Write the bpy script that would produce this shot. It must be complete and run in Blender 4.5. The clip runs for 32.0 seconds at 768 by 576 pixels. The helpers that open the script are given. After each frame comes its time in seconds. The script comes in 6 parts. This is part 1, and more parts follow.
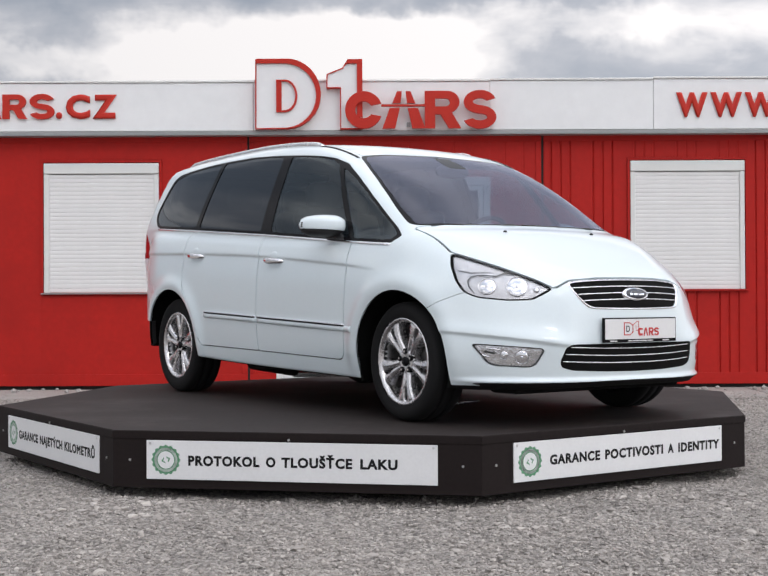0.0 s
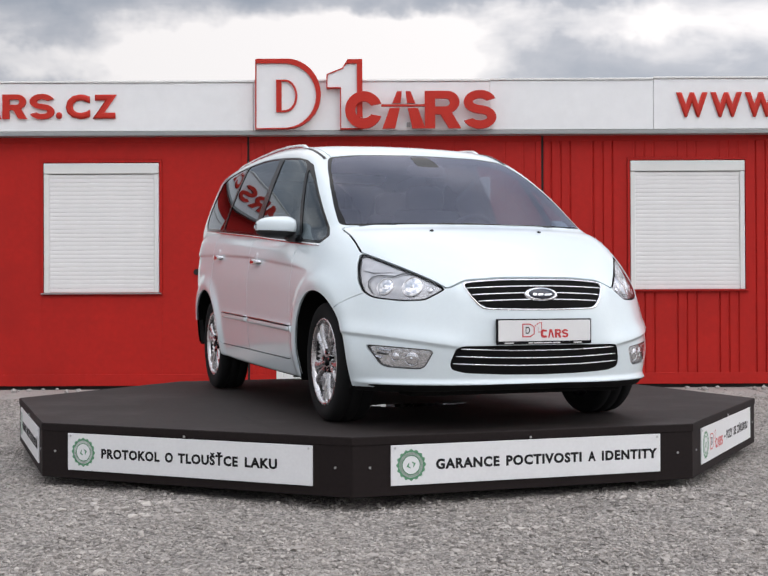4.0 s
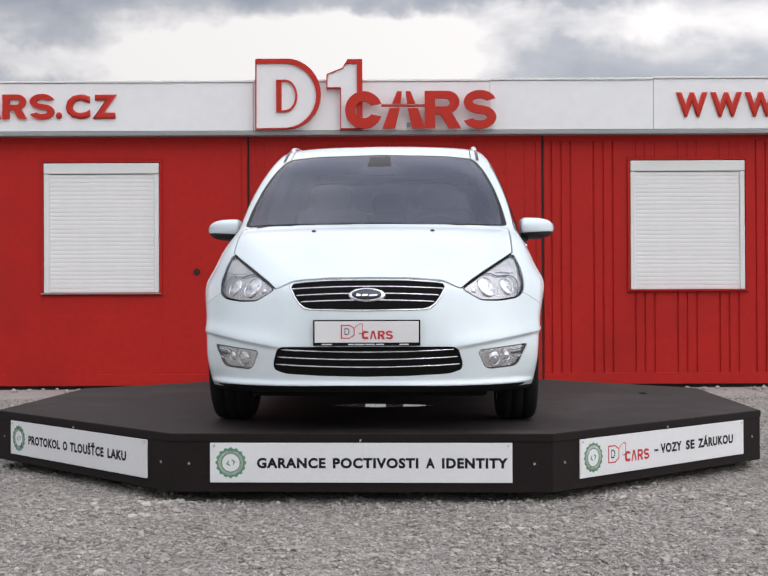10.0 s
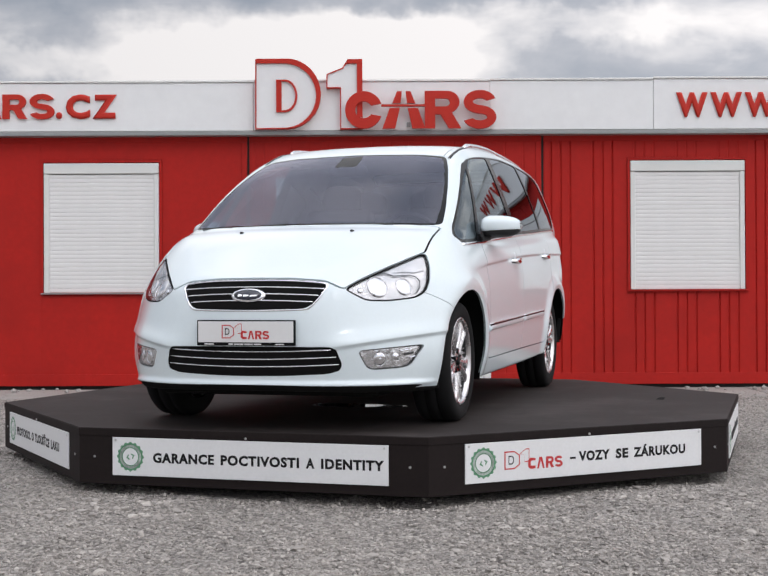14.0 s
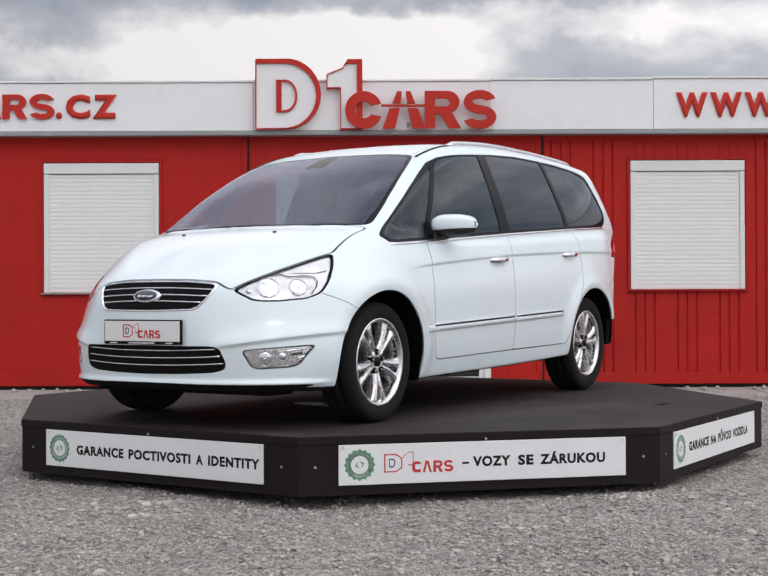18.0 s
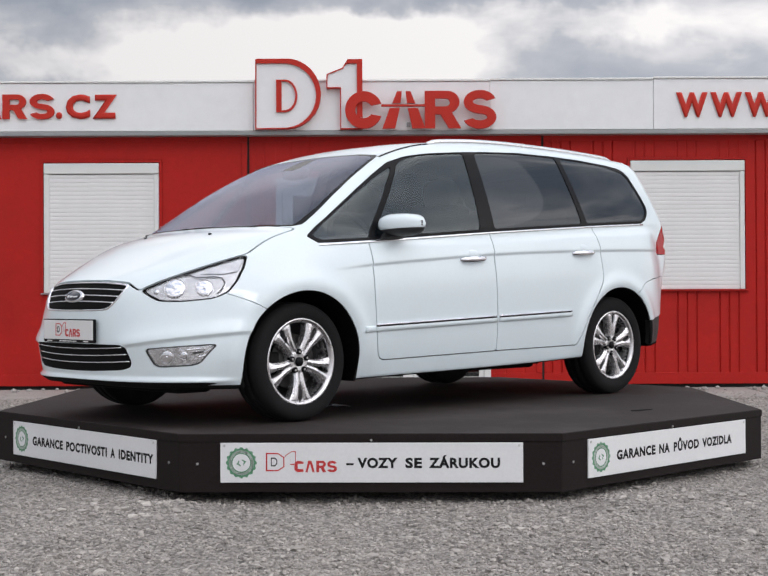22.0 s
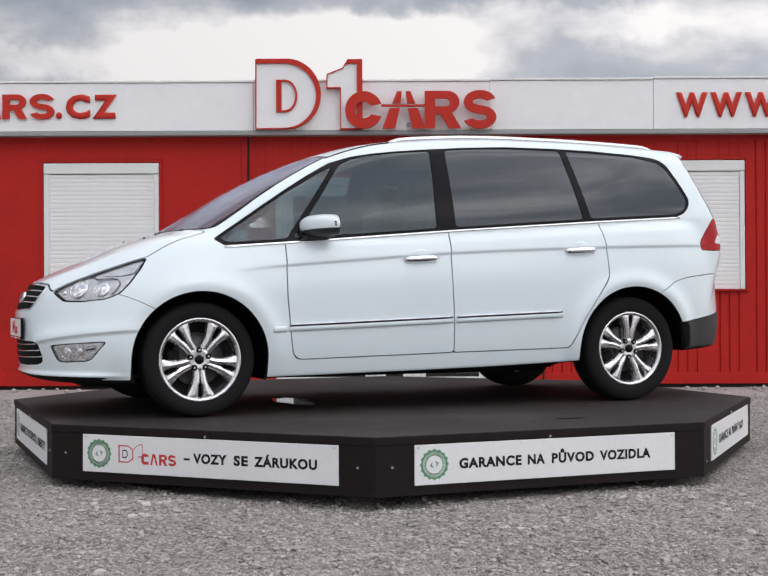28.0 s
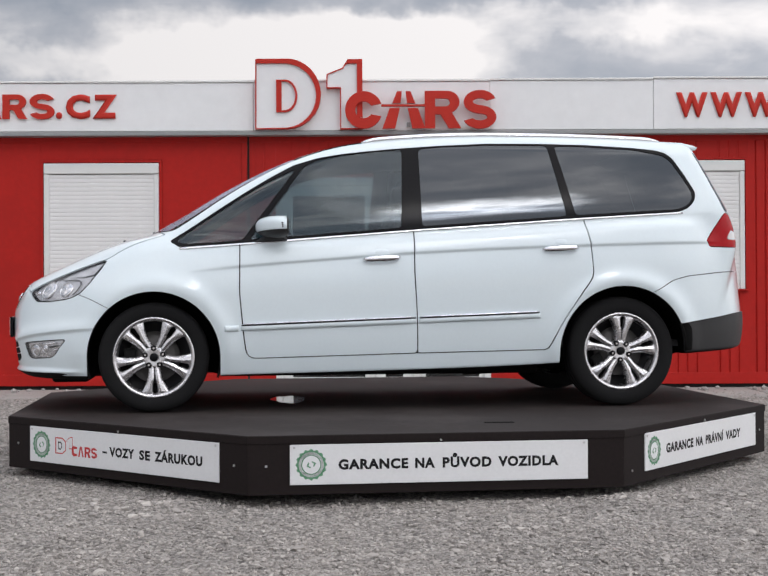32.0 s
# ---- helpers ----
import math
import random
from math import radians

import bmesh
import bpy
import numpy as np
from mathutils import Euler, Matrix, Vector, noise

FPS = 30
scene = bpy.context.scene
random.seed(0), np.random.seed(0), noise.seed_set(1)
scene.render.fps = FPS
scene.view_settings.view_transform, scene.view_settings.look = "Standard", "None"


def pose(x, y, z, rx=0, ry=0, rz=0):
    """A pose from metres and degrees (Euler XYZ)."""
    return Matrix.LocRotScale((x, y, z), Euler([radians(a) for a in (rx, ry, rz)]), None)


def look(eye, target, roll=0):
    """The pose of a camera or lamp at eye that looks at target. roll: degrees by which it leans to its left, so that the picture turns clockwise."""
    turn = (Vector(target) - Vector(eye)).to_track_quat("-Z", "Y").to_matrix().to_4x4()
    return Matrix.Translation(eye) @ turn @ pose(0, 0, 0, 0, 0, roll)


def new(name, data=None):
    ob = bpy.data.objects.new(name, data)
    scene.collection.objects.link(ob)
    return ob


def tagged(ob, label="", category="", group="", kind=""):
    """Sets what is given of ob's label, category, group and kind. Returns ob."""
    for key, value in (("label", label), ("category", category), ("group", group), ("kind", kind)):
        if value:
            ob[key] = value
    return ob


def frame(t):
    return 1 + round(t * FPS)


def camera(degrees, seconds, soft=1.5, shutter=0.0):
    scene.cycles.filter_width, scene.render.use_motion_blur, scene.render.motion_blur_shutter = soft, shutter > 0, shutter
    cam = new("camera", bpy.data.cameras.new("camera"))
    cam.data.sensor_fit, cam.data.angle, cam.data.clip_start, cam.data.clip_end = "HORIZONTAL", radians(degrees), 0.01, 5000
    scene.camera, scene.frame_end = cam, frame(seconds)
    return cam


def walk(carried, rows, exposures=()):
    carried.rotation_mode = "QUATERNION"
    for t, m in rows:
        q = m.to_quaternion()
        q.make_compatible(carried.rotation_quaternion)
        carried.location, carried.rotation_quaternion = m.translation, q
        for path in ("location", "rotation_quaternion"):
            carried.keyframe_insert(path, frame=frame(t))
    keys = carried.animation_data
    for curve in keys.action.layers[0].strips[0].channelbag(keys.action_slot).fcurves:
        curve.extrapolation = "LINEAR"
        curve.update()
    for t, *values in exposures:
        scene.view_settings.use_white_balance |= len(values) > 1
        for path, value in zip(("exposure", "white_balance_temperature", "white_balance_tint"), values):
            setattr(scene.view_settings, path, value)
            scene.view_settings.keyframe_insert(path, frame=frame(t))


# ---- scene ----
# camera: stands still before the turntable
cam = camera(33.28, 32.0, soft=1.5)
EYE = (0.0216, -8.633, 0.99)
walk(cam, [(0, look(EYE, (0.0216, 1.367, 0.99 + 0.08734), -0.23)), (32, look(EYE, (0.0216, 1.367, 0.99 + 0.08734), -0.23))],
     exposures=[(0, -0.49, 6500, 13), (9, -0.52, 6500, 13), (20, -0.61, 6500, 13), (32, -0.61, 6500, 13)])

# turn of the table: seconds, degrees
TURN = [(0, 32.85), (1, 29.15), (2, 25.59), (3, 21.9), (3.5, 20.09), (5.5, 12.71), (6, 10.82), (7, 7.42), (8, 3.93),
        (9, 0), (10, -3.51), (11, -7.24), (12, -11.08), (13, -14.61), (14, -18.22), (14.5, -19.97), (16.5, -27.21),
        (17, -29.09), (18, -32.95), (19, -36.64), (20, -40.19), (21, -43.76), (22, -47.36), (23, -50.98), (24, -54.72),
        (25, -58.48), (25.5, -60.26), (27.5, -67.27), (28, -69.18), (29, -72.56), (30, -76.34), (31, -80.09), (32, -83.72)]
TOP = 0.327        # height of the platform's deck
FY = 5.58          # front of the building

# ---- world and sun ----
SUN_EL, SUN_AZ = radians(40), radians(121)
world = bpy.data.worlds.new("overcast_sky")
scene.world = world
world.use_nodes = True
wt = world.node_tree
wt.nodes.clear()


def wn(kind, **kw):
    n = wt.nodes.new(kind)
    for k, v in kw.items():
        if k == "ins":
            for name, val in v.items():
                n.inputs[name].default_value = val
    return n


sky = wn("ShaderNodeTexSky")
sky.sky_type = "NISHITA"
sky.sun_disc = False
sky.sun_elevation, sky.sun_rotation = SUN_EL, SUN_AZ
clear = wn("ShaderNodeBackground", ins={"Strength": 0.09})
wt.links.new(sky.outputs[0], clear.inputs[0])
tc = wn("ShaderNodeTexCoord")


def wmath(op, a, b):
    n = wt.nodes.new("ShaderNodeMath")
    n.operation = op
    for k, v in enumerate((a, b)):
        if isinstance(v, (int, float)):
            n.inputs[k].default_value = v
        else:
            wt.links.new(v, n.inputs[k])
    return n.outputs[0]


def cloud_noise(where, size, scale, detail, rough, distort):
    mp = wn("ShaderNodeMapping", ins={"Location": where, "Scale": size})
    wt.links.new(tc.outputs["Generated"], mp.inputs[0])
    n = wn("ShaderNodeTexNoise", ins={"Scale": scale, "Detail": detail, "Roughness": rough, "Distortion": distort})
    wt.links.new(mp.outputs[0], n.inputs["Vector"])
    return n.outputs[0]


warp_n = wn("ShaderNodeTexNoise", ins={"Scale": 9.0, "Detail": 5.0, "Roughness": 0.6})
wt.links.new(tc.outputs["Generated"], warp_n.inputs["Vector"])
warp_s = wn("ShaderNodeVectorMath", ins={})
warp_s.operation = "MULTIPLY_ADD"
warp_s.inputs[1].default_value, warp_s.inputs[2].default_value = (0.16, 0.16, 0.09), (-0.08, -0.08, -0.045)
wt.links.new(warp_n.outputs["Color"], warp_s.inputs[0])
warped = wn("ShaderNodeVectorMath")
wt.links.new(tc.outputs["Generated"], warped.inputs[0])
wt.links.new(warp_s.outputs[0], warped.inputs[1])


def lobe(at, wide, amount, core=0.15):
    """A soft mass of cloud round a direction of the sky, with a torn outline."""
    mp = wn("ShaderNodeMapping", ins={"Location": tuple(-a / w for a, w in zip(at, wide)), "Scale": tuple(1 / w for w in wide)})
    wt.links.new(warped.outputs[0], mp.inputs[0])
    ln = wn("ShaderNodeVectorMath")
    ln.operation = "LENGTH"
    wt.links.new(mp.outputs[0], ln.inputs[0])
    mr = wn("ShaderNodeMapRange", ins={"From Min": core, "From Max": 1.0, "To Min": amount, "To Max": 0.0})
    mr.interpolation_type = "SMOOTHSTEP"
    wt.links.new(ln.outputs["Value"], mr.inputs["Value"])
    return mr.outputs[0]


# broad cloud masses, then their torn edges
dens = cloud_noise((0.35, 1.70, 0.42), (2.6, 2.6, 7.0), 1.15, 6.0, 0.52, 0.25)
fine = cloud_noise((2.1, 0.4, 1.3), (1.0, 1.0, 1.9), 11.0, 6.0, 0.55, 0.6)
dens = wmath("ADD", dens, wmath("MULTIPLY", wmath("SUBTRACT", fine, 0.5), 0.26))
# a bright break low over the building, a grey-blue bank beside it, a band above and a grey veil
for at, wide, amount, core in (((-0.062, 0.98, 0.176), (0.225, 0.30, 0.066), 0.26, 0.25), ((-0.265, 0.94, 0.226), (0.140, 0.25, 0.038), -0.09, 0.2),
                               ((0.055, 0.97, 0.236), (0.200, 0.25, 0.022), -0.15, 0.2), ((0.270, 0.94, 0.165), (0.190, 0.25, 0.050), -0.09, 0.2),
                               ((-0.28, 0.94, 0.172), (0.100, 0.25, 0.018), 0.10, 0.2), ((0.17, 0.97, 0.205), (0.10, 0.25, 0.02), 0.08, 0.2)):
    dens = wmath("ADD", dens, lobe(at, wide, amount, core))
ramp = wn("ShaderNodeValToRGB")
ramp.color_ramp.elements[0].position, ramp.color_ramp.elements[0].color = 0.36, (0.47, 0.535, 0.62, 1)
ramp.color_ramp.elements[1].position, ramp.color_ramp.elements[1].color = 0.64, (1.48, 1.45, 1.41, 1)
e = ramp.color_ramp.elements.new(0.50)
e.color = (0.78, 0.81, 0.86, 1)
wt.links.new(dens, ramp.inputs[0])
# an overcast sky is brighter towards the zenith
sep = wn("ShaderNodeSeparateXYZ")
wt.links.new(tc.outputs["Generated"], sep.inputs[0])
grad = wn("ShaderNodeMapRange", ins={"From Min": 0.25, "From Max": 1.0, "To Min": 1.03, "To Max": 1.95})
wt.links.new(sep.outputs["Z"], grad.inputs["Value"])
cloud = wn("ShaderNodeBackground")
wt.links.new(ramp.outputs[0], cloud.inputs[0])
# and brighter on the side of the hidden sun, with a thin place in the clouds near it
dot = wn("ShaderNodeVectorMath")
dot.operation = "DOT_PRODUCT"
dot.inputs[1].default_value = Vector((8.2, -5, 8)).normalized()
wt.links.new(tc.outputs["Generated"], dot.inputs[0])
glow = wn("ShaderNodeMapRange", ins={"From Min": -1.0, "From Max": 1.0, "To Min": 0.60, "To Max": 1.71})
wt.links.new(dot.outputs["Value"], glow.inputs["Value"])
thin = wmath("MULTIPLY", lobe((0.275, -0.755, 0.590), (0.15, 0.15, 0.085), 26.0, 0.1), wmath("SUBTRACT", fine, 0.22))
power = wmath("MULTIPLY", wmath("MULTIPLY", grad.outputs[0], glow.outputs[0]), wmath("ADD", 1.0, thin))
wt.links.new(power, cloud.inputs["Strength"])
mixs = wn("ShaderNodeMixShader", ins={"Fac": 0.88})
wt.links.new(clear.outputs[0], mixs.inputs[1])
wt.links.new(cloud.outputs[0], mixs.inputs[2])
wo = wn("ShaderNodeOutputWorld")
wt.links.new(mixs.outputs[0], wo.inputs[0])

sun = new("sun", bpy.data.lights.new("sun", "SUN"))
sun.data.energy, sun.data.angle, sun.data.color = 0.72, radians(75), (1.0, 0.97, 0.93)
sun.matrix_world = look((8.2, -5, 8), (0, 0, 0))
# ---- materials ----
def node(nt, kind, **ins):
    n = nt.nodes.new(kind)
    for k, v in ins.items():
        n.inputs[k.replace("_", " ")].default_value = v
    return n


def mat(name, color, rough=0.5, metal=0.0, vary=0.12, scale=6.0, fine=60.0, bump=0.0, bump_dist=0.002, coat=0.0,
        dirt=None, dirt_at=0.62, rough_vary=0.1, per_piece=0.0, spec=0.5):
    """A surface with variation at two scales, relief and optional stains of another colour."""
    m = bpy.data.materials.new(name)
    m.use_nodes = True
    nt = m.node_tree
    b = nt.nodes["Principled BSDF"]
    b.inputs["Metallic"].default_value = metal
    b.inputs["Specular IOR Level"].default_value = spec
    b.inputs["Coat Weight"].default_value = coat
    b.inputs["Coat Roughness"].default_value = 0.04
    co = node(nt, "ShaderNodeTexCoord")
    big = node(nt, "ShaderNodeTexNoise", Scale=scale, Detail=5.0, Roughness=0.6)
    small = node(nt, "ShaderNodeTexNoise", Scale=fine, Detail=3.0, Roughness=0.6)
    for n in (big, small):
        nt.links.new(co.outputs["Object"], n.inputs["Vector"])
    add = node(nt, "ShaderNodeMath")
    add.operation = "ADD"
    nt.links.new(big.outputs[0], add.inputs[0])
    nt.links.new(small.outputs[0], add.inputs[1])
    val = add.outputs[0]
    if per_piece:
        info = node(nt, "ShaderNodeObjectInfo")
        pm = node(nt, "ShaderNodeMath")
        pm.operation = "MULTIPLY_ADD"
        pm.inputs[1].default_value = per_piece
        nt.links.new(info.outputs["Random"], pm.inputs[0])
        nt.links.new(val, pm.inputs[2])
        val = pm.outputs[0]
    mr = node(nt, "ShaderNodeMapRange")
    mr.inputs["From Min"].default_value, mr.inputs["From Max"].default_value = 0.6, 1.4
    mr.inputs["To Min"].default_value, mr.inputs["To Max"].default_value = 1 - vary, 1 + vary
    nt.links.new(val, mr.inputs["Value"])
    mul = nt.nodes.new("ShaderNodeMix")
    mul.data_type, mul.blend_type = "RGBA", "MULTIPLY"
    mul.inputs[0].default_value = 1.0
    mul.inputs[6].default_value = (*color, 1)
    nt.links.new(mr.outputs[0], mul.inputs[7])
    col = mul.outputs[2]
    if dirt:
        st = node(nt, "ShaderNodeTexNoise", Scale=scale * 0.7, Detail=7.0, Roughness=0.7)
        nt.links.new(co.outputs["Object"], st.inputs["Vector"])
        r = node(nt, "ShaderNodeMapRange")
        r.inputs["From Min"].default_value, r.inputs["From Max"].default_value = dirt_at - 0.08, dirt_at + 0.1
        nt.links.new(st.outputs[0], r.inputs["Value"])
        mx = nt.nodes.new("ShaderNodeMix")
        mx.data_type = "RGBA"
        nt.links.new(r.outputs[0], mx.inputs[0])
        nt.links.new(col, mx.inputs[6])
        mx.inputs[7].default_value = (*dirt, 1)
        col = mx.outputs[2]
    nt.links.new(col, b.inputs["Base Color"])
    rr = node(nt, "ShaderNodeMapRange")
    rr.inputs["To Min"].default_value, rr.inputs["To Max"].default_value = max(0.0, rough - rough_vary), min(1, rough + rough_vary)
    nt.links.new(big.outputs[0], rr.inputs["Value"])
    nt.links.new(rr.outputs[0], b.inputs["Roughness"])
    if bump:
        bp = node(nt, "ShaderNodeBump", Strength=bump, Distance=bump_dist)
        nt.links.new(small.outputs[0], bp.inputs["Height"])
        nt.links.new(bp.outputs[0], b.inputs["Normal"])
    return m


def glass(name, tint, rough=0.0, head_on=0.045, sheen=(0.93, 0.95, 1.0)):
    """Thin window glass: part of the light goes straight through, tinted, the rest is a mirror by Fresnel."""
    m = bpy.data.materials.new(name)
    m.use_nodes = True
    nt = m.node_tree
    nt.nodes.clear()
    out = node(nt, "ShaderNodeOutputMaterial")
    tr = node(nt, "ShaderNodeBsdfTransparent")
    tr.inputs[0].default_value = (*tint, 1)
    gl = node(nt, "ShaderNodeBsdfGlossy")
    gl.inputs["Roughness"].default_value = rough
    gl.inputs["Color"].default_value = (*sheen, 1)
    lw = node(nt, "ShaderNodeLayerWeight", Blend=0.5)
    pw = node(nt, "ShaderNodeMath")
    pw.operation = "POWER"
    pw.inputs[1].default_value = 5.0
    nt.links.new(lw.outputs["Facing"], pw.inputs[0])
    fr = node(nt, "ShaderNodeMath")
    fr.operation = "MULTIPLY_ADD"
    fr.inputs[1].default_value, fr.inputs[2].default_value = 1 - head_on, head_on
    nt.links.new(pw.outputs[0], fr.inputs[0])
    mx = node(nt, "ShaderNodeMixShader")
    nt.links.new(fr.outputs[0], mx.inputs[0])
    nt.links.new(tr.outputs[0], mx.inputs[1])
    nt.links.new(gl.outputs[0], mx.inputs[2])
    nt.links.new(mx.outputs[0], out.inputs[0])
    return m


PAINT = mat("white_car_paint", (0.705, 0.790, 0.822), rough=0.35, vary=0.02, coat=0.9, spec=0.35, scale=2, rough_vary=0.04)
BLACK_TRIM = mat("black_trim", (0.008, 0.008, 0.009), rough=0.15, rough_vary=0.03, spec=0.10)
BLACK_PLASTIC = mat("grained_black_plastic", (0.022, 0.022, 0.023), rough=0.6, bump=0.3, fine=300)
LINER = mat("wheel_arch_liner", (0.006, 0.006, 0.006), rough=0.85, spec=0.1, vary=0.3)
UNDER = mat("underbody", (0.010, 0.010, 0.010), rough=0.8, spec=0.1, vary=0.4)
RUBBER = mat("tyre_rubber", (0.009, 0.009, 0.0095), rough=0.9, spec=0.25, vary=0.2, bump=0.2, fine=150)
ALLOY = mat("machined_alloy", (0.72, 0.71, 0.72), rough=0.27, metal=0.9, vary=0.08, scale=14)
ALLOY_DARK = mat("painted_wheel_barrel", (0.030, 0.030, 0.032), rough=0.5, metal=0.2)
DISC = mat("brake_disc_steel", (0.075, 0.072, 0.070), rough=0.5, metal=0.8)
SATIN = mat("satin_rail", (0.72, 0.72, 0.73), rough=0.25, metal=1.0, vary=0.05)
CHROME = mat("chrome", (0.78, 0.78, 0.8), rough=0.08, metal=1.0, vary=0.03, rough_vary=0.03)
MIRROR = mat("mirror_glass", (0.8, 0.82, 0.84), rough=0.02, metal=1.0, vary=0.01, rough_vary=0.01)
# sheen: the sky's blue cast is put into the mirror colour of the glass
GLASS_SIDE = glass("tinted_side_glass", (0.30, 0.37, 0.39), head_on=0.07, sheen=(0.84, 0.94, 1.0))
GLASS_PRIV = glass("dark_privacy_glass", (0.020, 0.023, 0.026), head_on=0.075, sheen=(0.86, 0.93, 1.0))
GLASS_WS = glass("windscreen_glass", (0.50, 0.52, 0.62), rough=0.16, head_on=0.085, sheen=(0.80, 0.83, 1.0))
GLASS_DOOR = glass("door_glass", (0.55, 0.60, 0.60), head_on=0.08)
GLASS_LAMP = glass("clear_lamp_cover", (0.95, 0.955, 0.96), head_on=0.035)
LAMP_IN = mat("lamp_reflector", (0.58, 0.58, 0.595), rough=0.22, metal=0.7, vary=0.3, scale=20, bump=0.6, bump_dist=0.005, fine=45)
FOG_IN = mat("fog_lamp_reflector", (0.68, 0.68, 0.69), rough=0.18, metal=0.85, vary=0.3, scale=24, bump=0.6, bump_dist=0.008, fine=38)
LAMP_RED = mat("red_lamp_plastic", (0.38, 0.006, 0.010), rough=0.2, coat=0.15, spec=0.2)
BLUE = mat("dark_blue_enamel", (0.016, 0.020, 0.034), rough=0.2, coat=0.6)
PLATE = mat("number_plate_white", (0.72, 0.72, 0.72), rough=0.4, vary=0.03)
SEAT = mat("grey_seat_cloth", (0.08, 0.08, 0.085), rough=0.9, bump=0.4, fine=200)
CABIN = mat("dark_cabin_plastic", (0.03, 0.03, 0.032), rough=0.7)

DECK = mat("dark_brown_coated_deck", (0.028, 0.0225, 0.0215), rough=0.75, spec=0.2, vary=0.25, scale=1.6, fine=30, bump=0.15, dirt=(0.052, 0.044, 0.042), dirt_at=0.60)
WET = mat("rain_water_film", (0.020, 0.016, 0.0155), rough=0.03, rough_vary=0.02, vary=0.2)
# the platform's upright sides, about half as light as the deck
SKIRT = mat("dark_brown_side_board", (0.014, 0.0098, 0.0095), rough=0.65, spec=0.15, vary=0.25, scale=2, fine=50, bump=0.1)
SIGN = mat("white_sign_board", (0.74, 0.745, 0.75), rough=0.45, vary=0.05, scale=3)
INK = mat("black_vinyl_lettering", (0.010, 0.010, 0.011), rough=0.6, spec=0.2)
GREEN = mat("green_vinyl", (0.10, 0.27, 0.15), rough=0.5)
GREEN_PALE = mat("pale_green_vinyl", (0.50, 0.62, 0.53), rough=0.5)
RED_INK = mat("red_vinyl", (0.52, 0.03, 0.03), rough=0.45)
STEEL = mat("zinc_screw", (0.55, 0.55, 0.55), rough=0.35, metal=1.0)

RED = mat("red_painted_steel", (0.43, 0.0125, 0.008), rough=0.6, spec=0.25, vary=0.14, scale=0.9, fine=14, bump=0.05, dirt=(0.36, 0.011, 0.0075), dirt_at=0.6)
RED_SIGN = mat("red_sign_acrylic", (0.50, 0.028, 0.016), rough=0.5, spec=0.25, vary=0.1)
FASCIA = mat("white_grey_fascia_sheet", (0.82, 0.83, 0.835), rough=0.5, vary=0.04, scale=0.8, fine=8, dirt=(0.77, 0.77, 0.765))
GREY_LIP = mat("grey_gutter_metal", (0.30, 0.31, 0.31), rough=0.5, metal=0.3)
SHUTTER = mat("white_shutter_slat", (0.80, 0.80, 0.79), rough=0.5, vary=0.05, per_piece=0.2)
FRAME = mat("white_window_frame", (0.76, 0.77, 0.75), rough=0.5, vary=0.04)
JOINT = mat("dark_joint_seal", (0.015, 0.012, 0.011), rough=0.8)
ROOFM = mat("roof_sheet", (0.3, 0.3, 0.3), rough=0.6)
CONCRETE = mat("concrete_slab", (0.33, 0.32, 0.30), rough=0.9, vary=0.2, scale=2, fine=40, bump=0.4)
STONE_A = mat("grey_gravel_stone", (0.36, 0.345, 0.33), rough=0.9, vary=0.3, scale=9, fine=120, bump=0.3)


